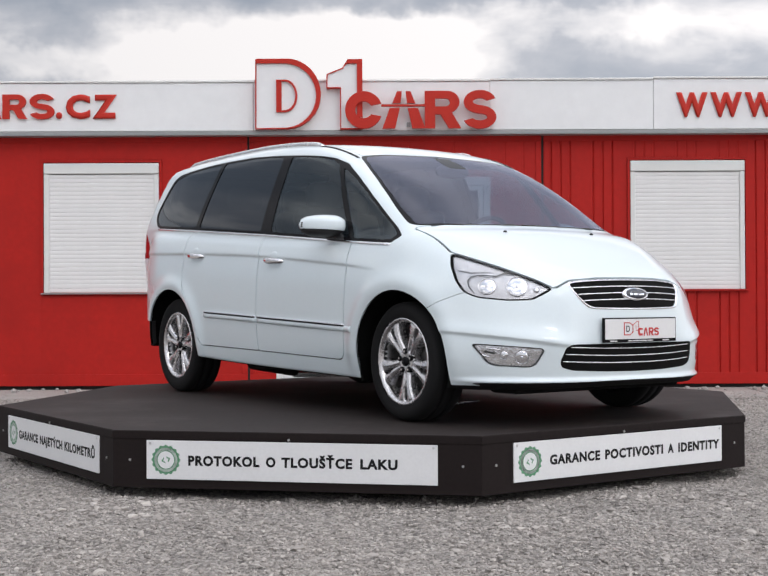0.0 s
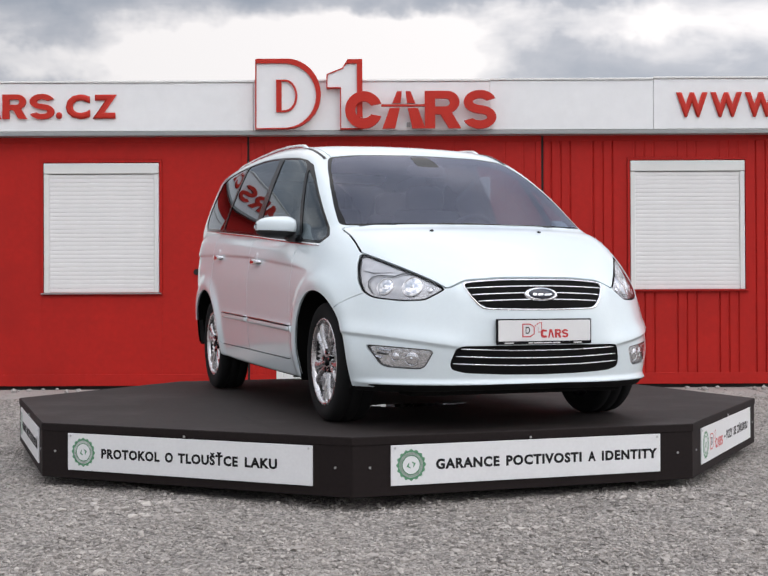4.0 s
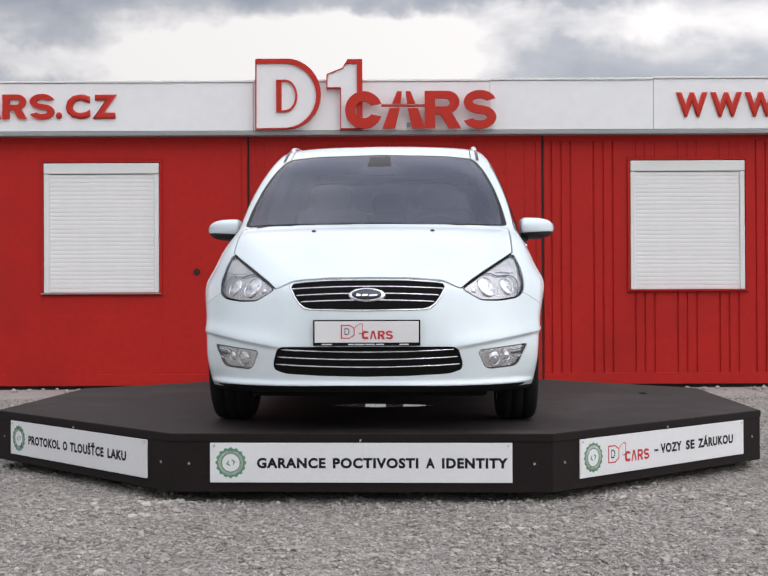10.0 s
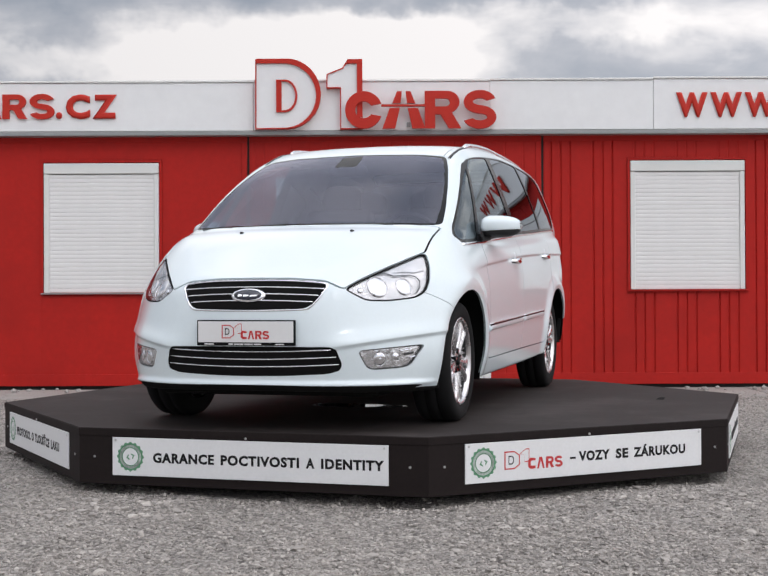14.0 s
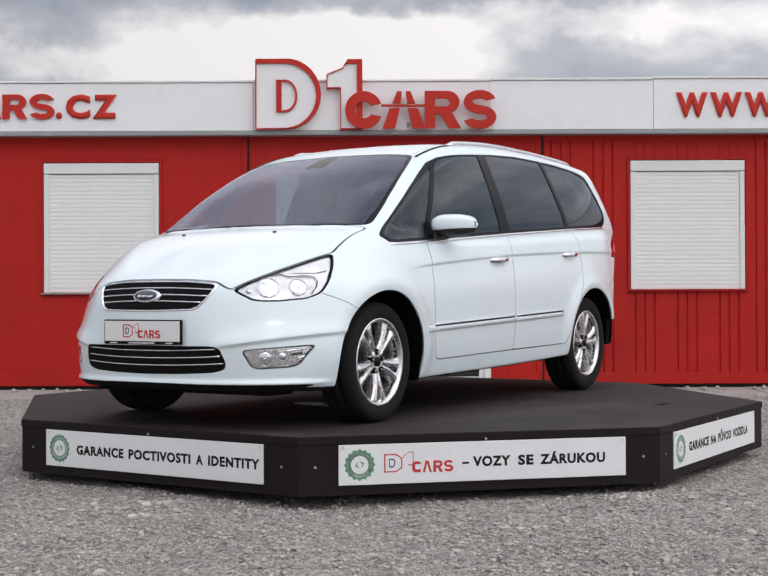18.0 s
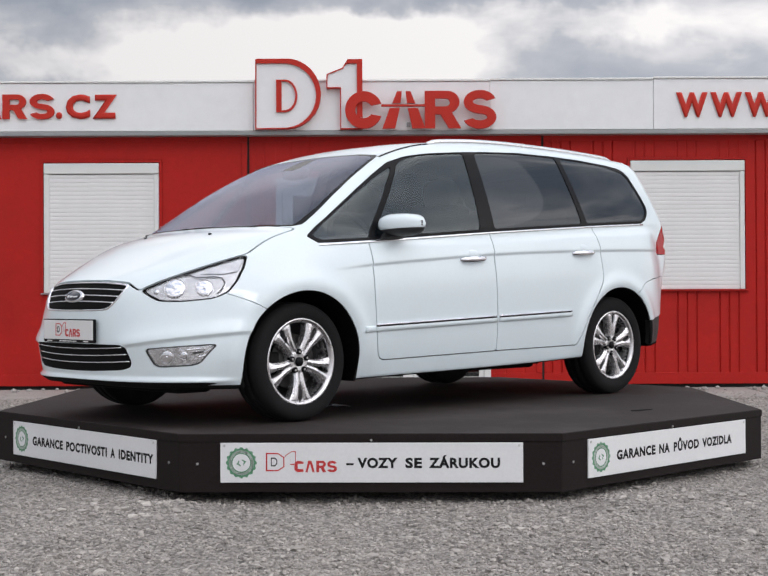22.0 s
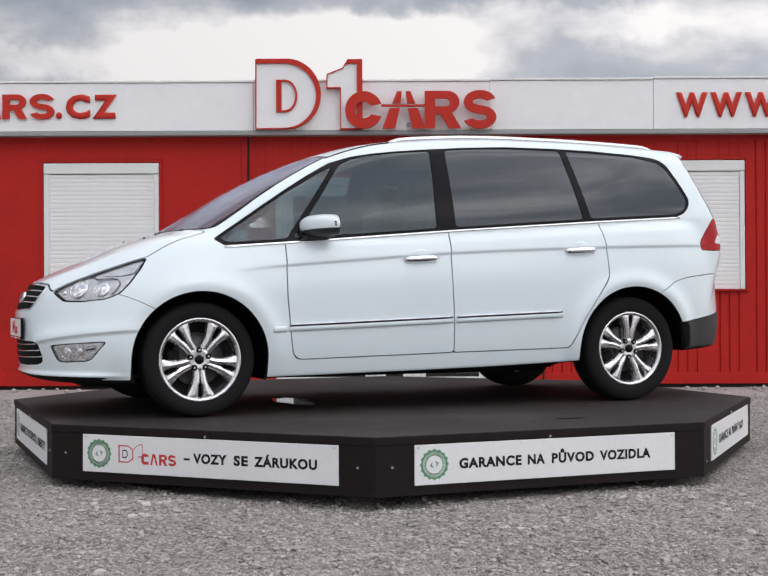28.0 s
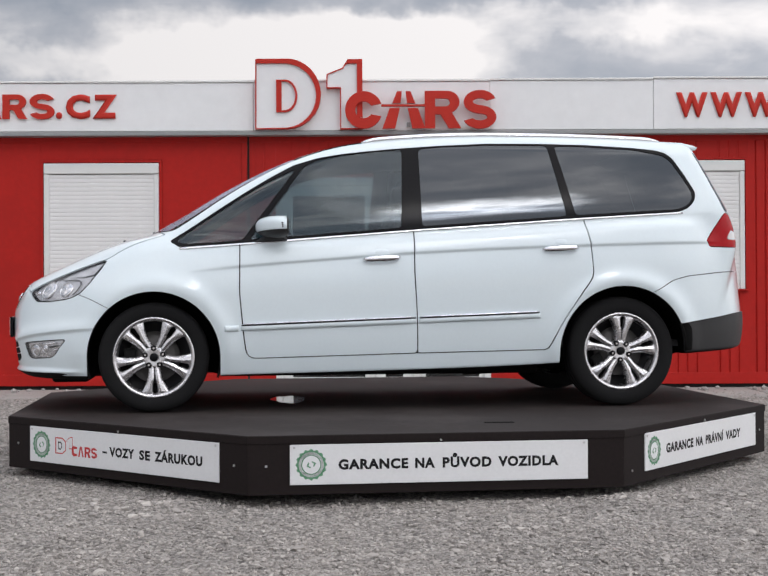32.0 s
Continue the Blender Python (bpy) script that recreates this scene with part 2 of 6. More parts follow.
def ground_material():
    m = bpy.data.materials.new("crushed_gravel")
    m.use_nodes = True
    nt = m.node_tree
    b = nt.nodes["Principled BSDF"]
    b.inputs["Roughness"].default_value = 0.95
    co = node(nt, "ShaderNodeTexCoord")
    vo = node(nt, "ShaderNodeTexVoronoi", Scale=70.0)
    n1 = node(nt, "ShaderNodeTexNoise", Scale=0.9, Detail=6.0, Roughness=0.65)
    n2 = node(nt, "ShaderNodeTexNoise", Scale=160.0, Detail=4.0, Roughness=0.7)
    for n in (vo, n1, n2):
        nt.links.new(co.outputs["Object"], n.inputs["Vector"])
    bw = node(nt, "ShaderNodeSeparateColor")
    nt.links.new(vo.outputs["Color"], bw.inputs[0])
    r1 = nt.nodes.new("ShaderNodeValToRGB")
    r1.color_ramp.elements[0].color, r1.color_ramp.elements[1].color = (0.172, 0.157, 0.144, 1), (0.545, 0.505, 0.467, 1)
    nt.links.new(bw.outputs[0], r1.inputs[0])
    r2 = node(nt, "ShaderNodeMapRange")
    r2.inputs["From Min"].default_value, r2.inputs["From Max"].default_value = 0.3, 0.7
    r2.inputs["To Min"].default_value, r2.inputs["To Max"].default_value = 0.82, 1.15
    nt.links.new(n1.outputs[0], r2.inputs["Value"])
    mul = nt.nodes.new("ShaderNodeMix")
    mul.data_type, mul.blend_type = "RGBA", "MULTIPLY"
    mul.inputs[0].default_value = 1.0
    nt.links.new(r1.outputs[0], mul.inputs[6])
    nt.links.new(r2.outputs[0], mul.inputs[7])
    n3 = node(nt, "ShaderNodeTexNoise", Scale=1.7, Detail=5.0, Roughness=0.6, Distortion=0.4)
    nt.links.new(co.outputs["Object"], n3.inputs["Vector"])
    r3 = node(nt, "ShaderNodeMapRange")
    r3.inputs["From Min"].default_value, r3.inputs["From Max"].default_value, r3.inputs["To Max"].default_value = 0.54, 0.70, 0.5
    nt.links.new(n3.outputs[0], r3.inputs["Value"])
    soil = nt.nodes.new("ShaderNodeMix")
    soil.data_type = "RGBA"
    soil.inputs[7].default_value = (0.36, 0.32, 0.285, 1)
    nt.links.new(r3.outputs[0], soil.inputs[0])
    nt.links.new(mul.outputs[2], soil.inputs[6])
    nt.links.new(soil.outputs[2], b.inputs["Base Color"])
    ad = node(nt, "ShaderNodeMath")
    ad.operation = "MULTIPLY_ADD"
    ad.inputs[1].default_value = -1.2
    nt.links.new(vo.outputs["Distance"], ad.inputs[0])
    nt.links.new(n2.outputs[0], ad.inputs[2])
    bp = node(nt, "ShaderNodeBump", Strength=0.9, Distance=0.016)
    nt.links.new(ad.outputs[0], bp.inputs["Height"])
    nt.links.new(bp.outputs[0], b.inputs["Normal"])
    return m


GRAVEL = ground_material()


def stones_material():
    """Stones that differ one from the other."""
    m = mat("loose_gravel_stones", (0.40, 0.385, 0.365), rough=0.92, vary=0.2, scale=20, fine=150)
    nt = m.node_tree
    b = nt.nodes["Principled BSDF"]
    geo = node(nt, "ShaderNodeNewGeometry")
    r = nt.nodes.new("ShaderNodeValToRGB")
    r.color_ramp.elements[0].color, r.color_ramp.elements[1].color = (0.21, 0.193, 0.178, 1), (0.48, 0.445, 0.411, 1)
    nt.links.new(geo.outputs["Random Per Island"], r.inputs[0])
    nt.links.new(r.outputs[0], b.inputs["Base Color"])
    return m


STONES = stones_material()
# ---- building kit ----
def link_mesh(name, me, material, parent=None, label="", smooth=False):
    if material:
        me.materials.append(material)
    if smooth:
        for p in me.polygons:
            p.use_smooth = True
    ob = new(name, me)
    if parent:
        ob.parent = parent
    if label:
        ob["label"] = label
    return ob


def part(name, bm, material, parent=None, label="", smooth=False):
    """Links a bmesh as one mesh object under a thing or under a part."""
    me = bpy.data.meshes.new(name)
    bm.normal_update()
    bm.to_mesh(me)
    bm.free()
    return link_mesh(name, me, material, parent, label, smooth)


def empty(name, m, label, category, group=""):
    ob = new(name)
    ob.matrix_world = m
    return tagged(ob, label, category, group)


def box(x0, x1, y0, y1, z0, z1, bevel=0.0, seg=2, bm=None):
    b = bmesh.new()
    g = bmesh.ops.create_cube(b, size=1.0)
    for v in g["verts"]:
        v.co = Vector(((x0 + x1) / 2 + v.co.x * (x1 - x0), (y0 + y1) / 2 + v.co.y * (y1 - y0), (z0 + z1) / 2 + v.co.z * (z1 - z0)))
    if bevel:
        bmesh.ops.bevel(b, geom=b.edges[:], offset=bevel, segments=seg, profile=0.5, affect="EDGES")
    if bm is None:
        return b
    me = bpy.data.meshes.new("t")
    b.to_mesh(me)
    b.free()
    bm.from_mesh(me)
    bpy.data.meshes.remove(me)
    return bm


def cyl(p0, p1, r0, r1=None, seg=20, bm=None, bevel=0.0):
    """A (tapered) cylinder from p0 to p1."""
    p0, p1 = Vector(p0), Vector(p1)
    b = bmesh.new()
    bmesh.ops.create_cone(b, cap_ends=True, segments=seg, radius1=r0, radius2=r0 if r1 is None else r1, depth=(p1 - p0).length)
    if bevel:
        bmesh.ops.bevel(b, geom=[e for e in b.edges if len(e.link_faces) == 2 and e.calc_face_angle(0) > 0.6], offset=bevel, segments=2, affect="EDGES")
    m = Matrix.Translation((p0 + p1) / 2) @ (p1 - p0).to_track_quat("Z", "Y").to_matrix().to_4x4()
    b.transform(m)
    if bm is None:
        return b
    me = bpy.data.meshes.new("t")
    b.to_mesh(me)
    b.free()
    bm.from_mesh(me)
    bpy.data.meshes.remove(me)
    return bm


def prism(pts, depth, bm=None, m=None, bevel=0.0):
    """A plate: the outline pts (x, z) in the plane y = 0, going back to y = depth."""
    b = bmesh.new()
    f = b.faces.new([b.verts.new((x, 0, z)) for x, z in pts])
    if f.calc_area() and f.normal.y > 0:
        f.normal_flip()
    b.normal_update()
    g = bmesh.ops.extrude_face_region(b, geom=[f])
    for v in g["geom"]:
        if isinstance(v, bmesh.types.BMVert):
            v.co.y += depth
    bmesh.ops.recalc_face_normals(b, faces=b.faces[:])
    if bevel:
        bmesh.ops.bevel(b, geom=b.edges[:], offset=bevel, segments=1, affect="EDGES")
    if m:
        b.transform(m)
    if bm is None:
        return b
    me = bpy.data.meshes.new("t")
    b.to_mesh(me)
    b.free()
    bm.from_mesh(me)
    bpy.data.meshes.remove(me)
    return bm


def ring_plate(outer, inner, depth, m=None):
    """A plate between two outlines of the same number of points."""
    b = bmesh.new()
    n = len(outer)
    rows = []
    for pts, y in ((outer, 0), (inner, 0), (inner, depth), (outer, depth)):
        rows.append([b.verts.new((x, y, z)) for x, z in pts])
    for k in range(4):
        r, s = rows[k], rows[(k + 1) % 4]
        for i in range(n):
            j = (i + 1) % n
            b.faces.new((r[i], r[j], s[j], s[i]))
    bmesh.ops.recalc_face_normals(b, faces=b.faces[:])
    if m:
        b.transform(m)
    return b


def lathe(profile, seg=48, axis="X", closed=False):
    """Turns the profile (r, a) round an axis; a runs along the axis."""
    b = bmesh.new()
    rings = []
    for k in range(seg):
        c, s = math.cos(2 * math.pi * k / seg), math.sin(2 * math.pi * k / seg)
        rings.append([b.verts.new((a, r * c, r * s)) for r, a in profile])
    n = len(profile)
    for k in range(seg):
        p, q = rings[k], rings[(k + 1) % seg]
        for i in range(n if closed else n - 1):
            j = (i + 1) % n
            b.faces.new((p[i], p[j], q[j], q[i]))
    bmesh.ops.recalc_face_normals(b, faces=b.faces[:])
    return b


def rounded(pts, r, seg=4):
    """Rounds the corners of an outline."""
    out = []
    n = len(pts)
    for i in range(n):
        a, p, c = Vector(pts[i - 1]), Vector(pts[i]), Vector(pts[(i + 1) % n])
        d0, d1 = (a - p), (c - p)
        k = min(r[i] if isinstance(r, tuple) else r, d0.length * 0.45, d1.length * 0.45)
        s, e = p + d0.normalized() * k, p + d1.normalized() * k
        for j in range(seg + 1):
            t = j / seg
            out.append(tuple((1 - t) ** 2 * s + 2 * t * (1 - t) * p + t * t * e))
    return out


def lettering(text, x0, x1, z0, z1, depth=0.003, weight=0.0, spread=1.0):
    """Letters as a mesh in the plane y = 0, filling the given box; the cap height is z1 - z0."""
    c = bpy.data.curves.new("letters", "FONT")
    c.body, c.extrude, c.bevel_depth, c.bevel_resolution, c.resolution_u = text, 0.01, weight, 0, 3
    c.space_character, c.space_word = spread, 1.15
    o = new("letters", c)
    me = bpy.data.meshes.new_from_object(o.evaluated_get(bpy.context.evaluated_depsgraph_get()))
    bpy.data.objects.remove(o)
    bpy.data.curves.remove(c)
    xs = [v.co.x for v in me.vertices]
    lo, hi, cap = min(xs), max(xs), 0.692 + 2 * weight
    for v in me.vertices:
        x, y, z = v.co
        v.co = (x0 + (x - lo) / (hi - lo) * (x1 - x0), -z / (0.01 + weight) * depth / 2, z0 + (y + weight) / cap * (z1 - z0))
    # one mesh for each letter, with its accents
    b = bmesh.new()
    b.from_mesh(me)
    bpy.data.meshes.remove(me)
    b.verts.index_update()
    todo, isles = set(b.verts), []
    while todo:
        stack, isle = [todo.pop()], []
        while stack:
            v = stack.pop()
            isle.append(v)
            for e in v.link_edges:
                w = e.other_vert(v)
                if w in todo:
                    todo.remove(w)
                    stack.append(w)
        xs = [v.co.x for v in isle]
        isles.append([min(xs), max(xs), isle])
    isles.sort(key=lambda i: i[0] - i[1])
    letters = []
    for lo, hi, isle in isles:
        for l in letters:
            if min(hi, l[1]) - max(lo, l[0]) > 0.5 * (hi - lo):
                l[2] += isle
                break
        else:
            letters.append([lo, hi, list(isle)])
    out = []
    for lo, hi, verts in sorted(letters, key=lambda l: l[0]):
        keep = set(verts)
        c = b.copy()
        c.verts.ensure_lookup_table()
        drop = [c.verts[v.index] for v in b.verts if v not in keep]
        bmesh.ops.delete(c, geom=drop, context="VERTS")
        out.append(c)
    b.free()
    return out


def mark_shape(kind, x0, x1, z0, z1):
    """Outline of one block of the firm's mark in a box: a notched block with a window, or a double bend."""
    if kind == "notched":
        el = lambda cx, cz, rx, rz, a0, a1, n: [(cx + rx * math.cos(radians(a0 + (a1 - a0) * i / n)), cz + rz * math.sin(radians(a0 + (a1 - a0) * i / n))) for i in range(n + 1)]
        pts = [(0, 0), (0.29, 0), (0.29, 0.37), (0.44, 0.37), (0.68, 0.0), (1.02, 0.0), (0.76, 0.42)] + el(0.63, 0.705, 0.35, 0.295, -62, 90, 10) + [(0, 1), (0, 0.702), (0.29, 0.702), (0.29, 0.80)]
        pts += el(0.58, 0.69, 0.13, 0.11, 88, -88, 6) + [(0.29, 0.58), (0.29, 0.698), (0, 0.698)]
    else:
        bend = lambda grow: [(0.5 + (0.355 - 0.14 * grow) * math.cos(radians(a)), 0.700 + (0.195 - 0.105 * grow) * math.sin(radians(a))) for a in range(18, 268, 12)] + \
            [(0.5 + (0.365 + 0.14 * grow) * math.cos(radians(a)), 0.300 + (0.195 + 0.105 * grow) * math.sin(radians(a))) for a in range(78, -172, -12)]
        pts = bend(1) + bend(-1)[::-1]
    return [(x0 + u * (x1 - x0), z0 + v * (z1 - z0)) for u, v in pts]


def grid_mesh(name, V, T, N=None):
    me = bpy.data.meshes.new(name)
    me.from_pydata([tuple(v) for v in V], [], [tuple(t) for t in T])
    if N is not None and len(V):
        for p in me.polygons:
            p.use_smooth = True
        me.normals_split_custom_set_from_vertices([tuple(n) for n in N])
    return me
# ---- ground ----
MOUNDS = ((-0.95, -2.50, 0.040, 0.17), (-1.30, -2.46, 0.030, 0.24), (1.22, -2.32, 0.045, 0.20), (1.72, -2.10, 0.028, 0.25), (0.02, -2.66, 0.012, 0.07),
          (-2.15, -2.00, 0.030, 0.30), (2.30, -2.05, 0.022, 0.35), (1.95, -3.05, 0.030, 0.40), (-0.40, -2.62, 0.014, 0.16), (0.62, -2.60, 0.012, 0.15))


def ground_height(x, y):
    """Uneven gravel round the platform, trodden hollow along its foot, with low heaps; level farther off."""
    r = math.hypot(x, y)
    near = max(0.0, 1 - max(0.0, r - 5.0) / 6.0)
    h = 0.022 * noise.noise((x * 0.9, y * 0.9, 3.1)) + 0.016 * noise.noise((x * 3.1, y * 3.1, 7.7)) + 0.014 * noise.noise((x * 9, y * 9, 1.2))
    # clods and scuffs
    c = 1 - abs(noise.noise((x * 6.5, y * 6.5, 21.0)))
    h += 0.012 * max(0.0, c - 0.72) / 0.28 * max(0.0, 0.35 + noise.noise((x * 1.1, y * 1.1, 4.4))) + 0.010 * noise.noise((x * 17, y * 17, 8.8))
    heap = sum(a * math.exp(-((x - mx) ** 2 + (y - my) ** 2) / (w * w)) for mx, my, a, w in MOUNDS)
    hollow = (0.014 + 0.016 * math.exp(-((x + 0.2) / 0.45) ** 2) * (y < 0)) * math.exp(-((r - 2.42) / 0.24) ** 2)
    if r < 2.5:
        h *= 0.5
    level = min(1.0, max(0.0, (5.2 - y) / 1.2))
    return near * level * (h + heap - hollow) - 0.006


def build_ground():
    step = lambda a, b, d: [round(a + d * i, 3) for i in range(int(round((b - a) / d)) + 1)]
    far = [-3000, -800, -200, -60, -25, -12, 12, 25, 60, 200, 800, 3000]
    xs = sorted(set(step(-7, -3.01, 0.07) + step(-2.94, 2.94, 0.035) + step(3.01, 7, 0.07) + far))
    ys = sorted(set(step(-5.2, -4.36, 0.07) + step(-4.29, -1.70, 0.035) + step(-1.63, 6.7, 0.07) + far[:6] + [-8, 9, 14] + far[7:]))
    V = [(x, y, ground_height(x, y)) for y in ys for x in xs]
    n = len(xs)
    F = [(j * n + i, j * n + i + 1, (j + 1) * n + i + 1, (j + 1) * n + i) for j in range(len(ys) - 1) for i in range(n - 1)]
    me = bpy.data.meshes.new("ground")
    me.from_pydata(V, [], F)
    ob = link_mesh("ground", me, GRAVEL, smooth=True)
    tagged(ob, "grey crushed gravel yard, uneven and stony", "ground", kind="structure")


build_ground()


def build_stones():
    """Loose stones strewn over the gravel."""
    rng = np.random.default_rng(4)
    ico = bmesh.new()
    bmesh.ops.create_icosphere(ico, subdivisions=1, radius=1.0)
    base = np.array([tuple(v.co) for v in ico.verts])
    tri = np.array([[v.index for v in f.verts] for f in ico.faces])
    ico.free()
    n = len(base)
    Vs, Ts = [], []
    count = 0
    for k in range(76000):
        # denser in the front of the yard, thinning out towards the cabins; at last clods round the heaps
        y = -4.35 + 9.6 * rng.random() ** 2.0
        x = rng.uniform(-1, 1) * (2.6 + 0.30 * (y + 4.35))
        if k >= 75650:
            mx, my, _, w = MOUNDS[k % 4 if k % 3 else 7]
            x, y = rng.normal(mx, 0.28), min(rng.normal(my - 0.12, 0.20), -2.36 + 0.06 * abs(mx))
        s = 0.0036 + 0.0085 * rng.random() ** 3.2 + 0.0004 * (y + 4.35)
        flat = 0.8
        if k % 130 == 0:
            s, flat = 0.011 + 0.020 * rng.random() ** 2, 0.5
        if k >= 75650:
            s, flat = 0.009 + 0.018 * rng.random() ** 1.8, 0.6
        elif noise.noise((x * 1.7, y * 1.7, 5.0)) < -0.25 and rng.random() < 0.5:
            continue
        if max(abs(x), abs(y), (abs(x) + abs(y)) * 0.7071) < 2.15:
            continue
        b = base * rng.uniform(0.66, 1.18, (n, 1)) * (1.2, 0.95, flat) + rng.normal(0, 0.09, (n, 3))
        a = rng.uniform(0, 6.283)
        c, sn = math.cos(a), math.sin(a)
        b = np.stack([b[:, 0] * c - b[:, 1] * sn, b[:, 0] * sn + b[:, 1] * c, b[:, 2]], 1) * s
        Vs.append(b + (x, y, ground_height(x, y) + s * (0.25 if s < 0.012 else 0.05)))
        Ts.append(tri + n * count)
        count += 1
    me = grid_mesh("loose_stones", np.concatenate(Vs).tolist(), np.concatenate(Ts).tolist())
    ob = link_mesh("loose_stones", me, STONES)
    tagged(ob, "loose grey stones strewn over the gravel", "gravel", kind="stuff")


build_stones()


# what stands before the wall is a little smaller than its outline on the wall
K = 0.9885
NEARER = Matrix(((K, 0, 0, 0.0216 * (1 - K)), (0, 1, 0, 0), (0, 0, K, 0.99 * (1 - K)), (0, 0, 0, 1)))


# ---- building: a row of red site cabins under one long fascia ----
SEAMS = (-7.9, -4.72, -1.475, 1.780, 5.03, 8.2)
WALL_TOP = 2.80
DOOR = (-1.170, 1.200, 0.050, 2.338)      # the glazed entrance behind the platform
WINS = ((-3.747, -2.458, 1.073, 2.515), (2.745, 4.025, 1.085, 2.521))


def ribbed_sheet(x0, x1, z0, z1, step, deep, start=None):
    """Profiled steel sheet: narrow upright grooves."""
    b = bmesh.new()
    prof = [(x0, 0.0)]
    x = x0 + step * 0.5
    k = 0
    while x < x1 - step * 0.3:
        w = 0.012
        prof += [(x - w, 0.0), (x - w * 0.4, deep), (x + w * 0.4, deep), (x + w, 0.0)]
        k += 1
        x += step * (0.62 if k % 3 else 1.5)
    prof.append((x1, 0.0))
    lo = [b.verts.new((px, FY + py, z0)) for px, py in prof]
    hi = [b.verts.new((px, FY + py, z1)) for px, py in prof]
    lob = [b.verts.new((px, FY + 0.08, z0)) for px, py in prof]
    hib = [b.verts.new((px, FY + 0.08, z1)) for px, py in prof]
    n = len(prof)
    for i in range(n - 1):
        b.faces.new((lo[i], lo[i + 1], hi[i + 1], hi[i]))
        b.faces.new((lob[i + 1], lob[i], hib[i], hib[i + 1]))
        b.faces.new((lo[i + 1], lo[i], lob[i], lob[i + 1]))
        b.faces.new((hi[i], hi[i + 1], hib[i + 1], hib[i]))
    for i in (0, n - 1):
        b.faces.new((lo[i], hi[i], hib[i], lob[i]) if i == 0 else (hi[i], lo[i], lob[i], hib[i]))
    return b


def build_building():
    house = empty("site_cabin_building", pose(0, FY, 0), "long row of red steel site cabins with white shuttered windows", "building")
    inv = pose(0, -FY, 0)

    def add(name, bm, material, parent=house, label="", smooth=False):
        if parent is house:
            bm.transform(inv)
        return part(name, bm, material, parent, label, smooth)

    for k in range(len(SEAMS) - 1):
        x0, x1 = SEAMS[k] + 0.012, SEAMS[k + 1] - 0.012
        right = k >= 2
        step, deep = ((0.17, 0.014) if k == 3 else (0.33, 0.004)) if right else (9.0, 0.0)
        win = [w for w in WINS if x0 < w[0] < x1]
        if win:
            wx0, wx1, wz0, wz1 = win[0]
            add("wall_panel", ribbed_sheet(x0, wx0 - 0.0285, 0.045, WALL_TOP, step, deep), RED)
            add("wall_panel", ribbed_sheet(wx1 + 0.0285, x1, 0.045, WALL_TOP, step, deep), RED)
            add("wall_panel", ribbed_sheet(wx0 - 0.028, wx1 + 0.028, 0.045, wz0 - 0.03, step, deep), RED)
            add("wall_panel", ribbed_sheet(wx0 - 0.028, wx1 + 0.028, wz1 + 0.03, WALL_TOP, step, deep * 0.4), RED)
        elif x0 < DOOR[0] < x1:
            add("wall_panel", ribbed_sheet(x0, DOOR[0] - 0.002, 0.045, WALL_TOP, step, deep), RED)
            add("wall_panel", ribbed_sheet(DOOR[1] + 0.002, x1, 0.045, WALL_TOP, step, deep), RED)
            add("wall_panel", ribbed_sheet(DOOR[0] - 0.0015, DOOR[1] + 0.0015, DOOR[3] + 0.002, WALL_TOP, step, deep), RED)
        else:
            add("wall_panel", ribbed_sheet(x0, x1, 0.045, WALL_TOP, step, deep), RED)
        # cabin body behind the sheet, and the corner posts beside the joint
        b = box(x0 + 0.05, x1 - 0.05, FY + 2.2, FY + 2.3, 0.05, 2.85)
        box(x0, x0 + 0.05, FY + 0.085, FY + 2.3, 0.05, 2.85, bm=b)
        box(x1 - 0.05, x1, FY + 0.085, FY + 2.3, 0.05, 2.85, bm=b)
        add("cabin_wall", b, RED)
        for xa, xb in ([(x0 + 0.002, DOOR[0] - 0.003), (DOOR[1] + 0.003, x1 - 0.002)] if x0 < DOOR[0] < x1 else [(x0 + 0.002, x1 - 0.002)]):
            add("base_rail", box(xa, xb, FY - 0.006, FY + 0.05, 0.043, 0.17, 0.004), RED)
        add("top_rail", box(x0 + 0.002, x1 - 0.002, FY - 0.012, FY + 0.05, 2.735, 2.81, 0.004), RED)
        for xx in (x0 + 0.004, x1 - 0.064):
            add("corner_post", box(xx, xx + 0.06, FY - 0.009, FY + 0.05, 0.172, 2.733, 0.006), RED)
        add("joint", box(x1 + 0.001, x1 + 0.023, FY + 0.006, FY + 0.06, 0.04, 2.80), JOINT)
    # near-black base: the shadow line under the wall is put into its colour
    add("shadow_line_plinth", box(SEAMS[0], SEAMS[-1], FY + 0.04, FY + 2.2, -0.03, 0.044), JOINT)
    add("roof", box(SEAMS[0], SEAMS[-1], FY + 0.05, FY + 2.35, 2.86, 2.93, 0.01), ROOFM)
    # fascia: long sheets over the eaves, a lip below and a bright cap above
    edges = (-7.9, -1.40, 1.19, 2.98, 8.2)
    for k, up in enumerate((0.0, 0.004, 0.012, 0.024)):
        add("fascia_panel", box(edges[k] + 0.002, edges[k + 1] - 0.002, FY - 0.16, FY - 0.12, 2.842, 3.367 + up, 0.004), FASCIA)
        add("fascia_cap", box(edges[k] + 0.002, edges[k + 1] - 0.002, FY - 0.175, FY - 0.05, 3.370 + up, 3.394 + up, 0.005), FRAME)
    add("gutter_lip", box(SEAMS[0], SEAMS[-1], FY - 0.17, FY - 0.03, 2.790, 2.838, 0.008), GREY_LIP)
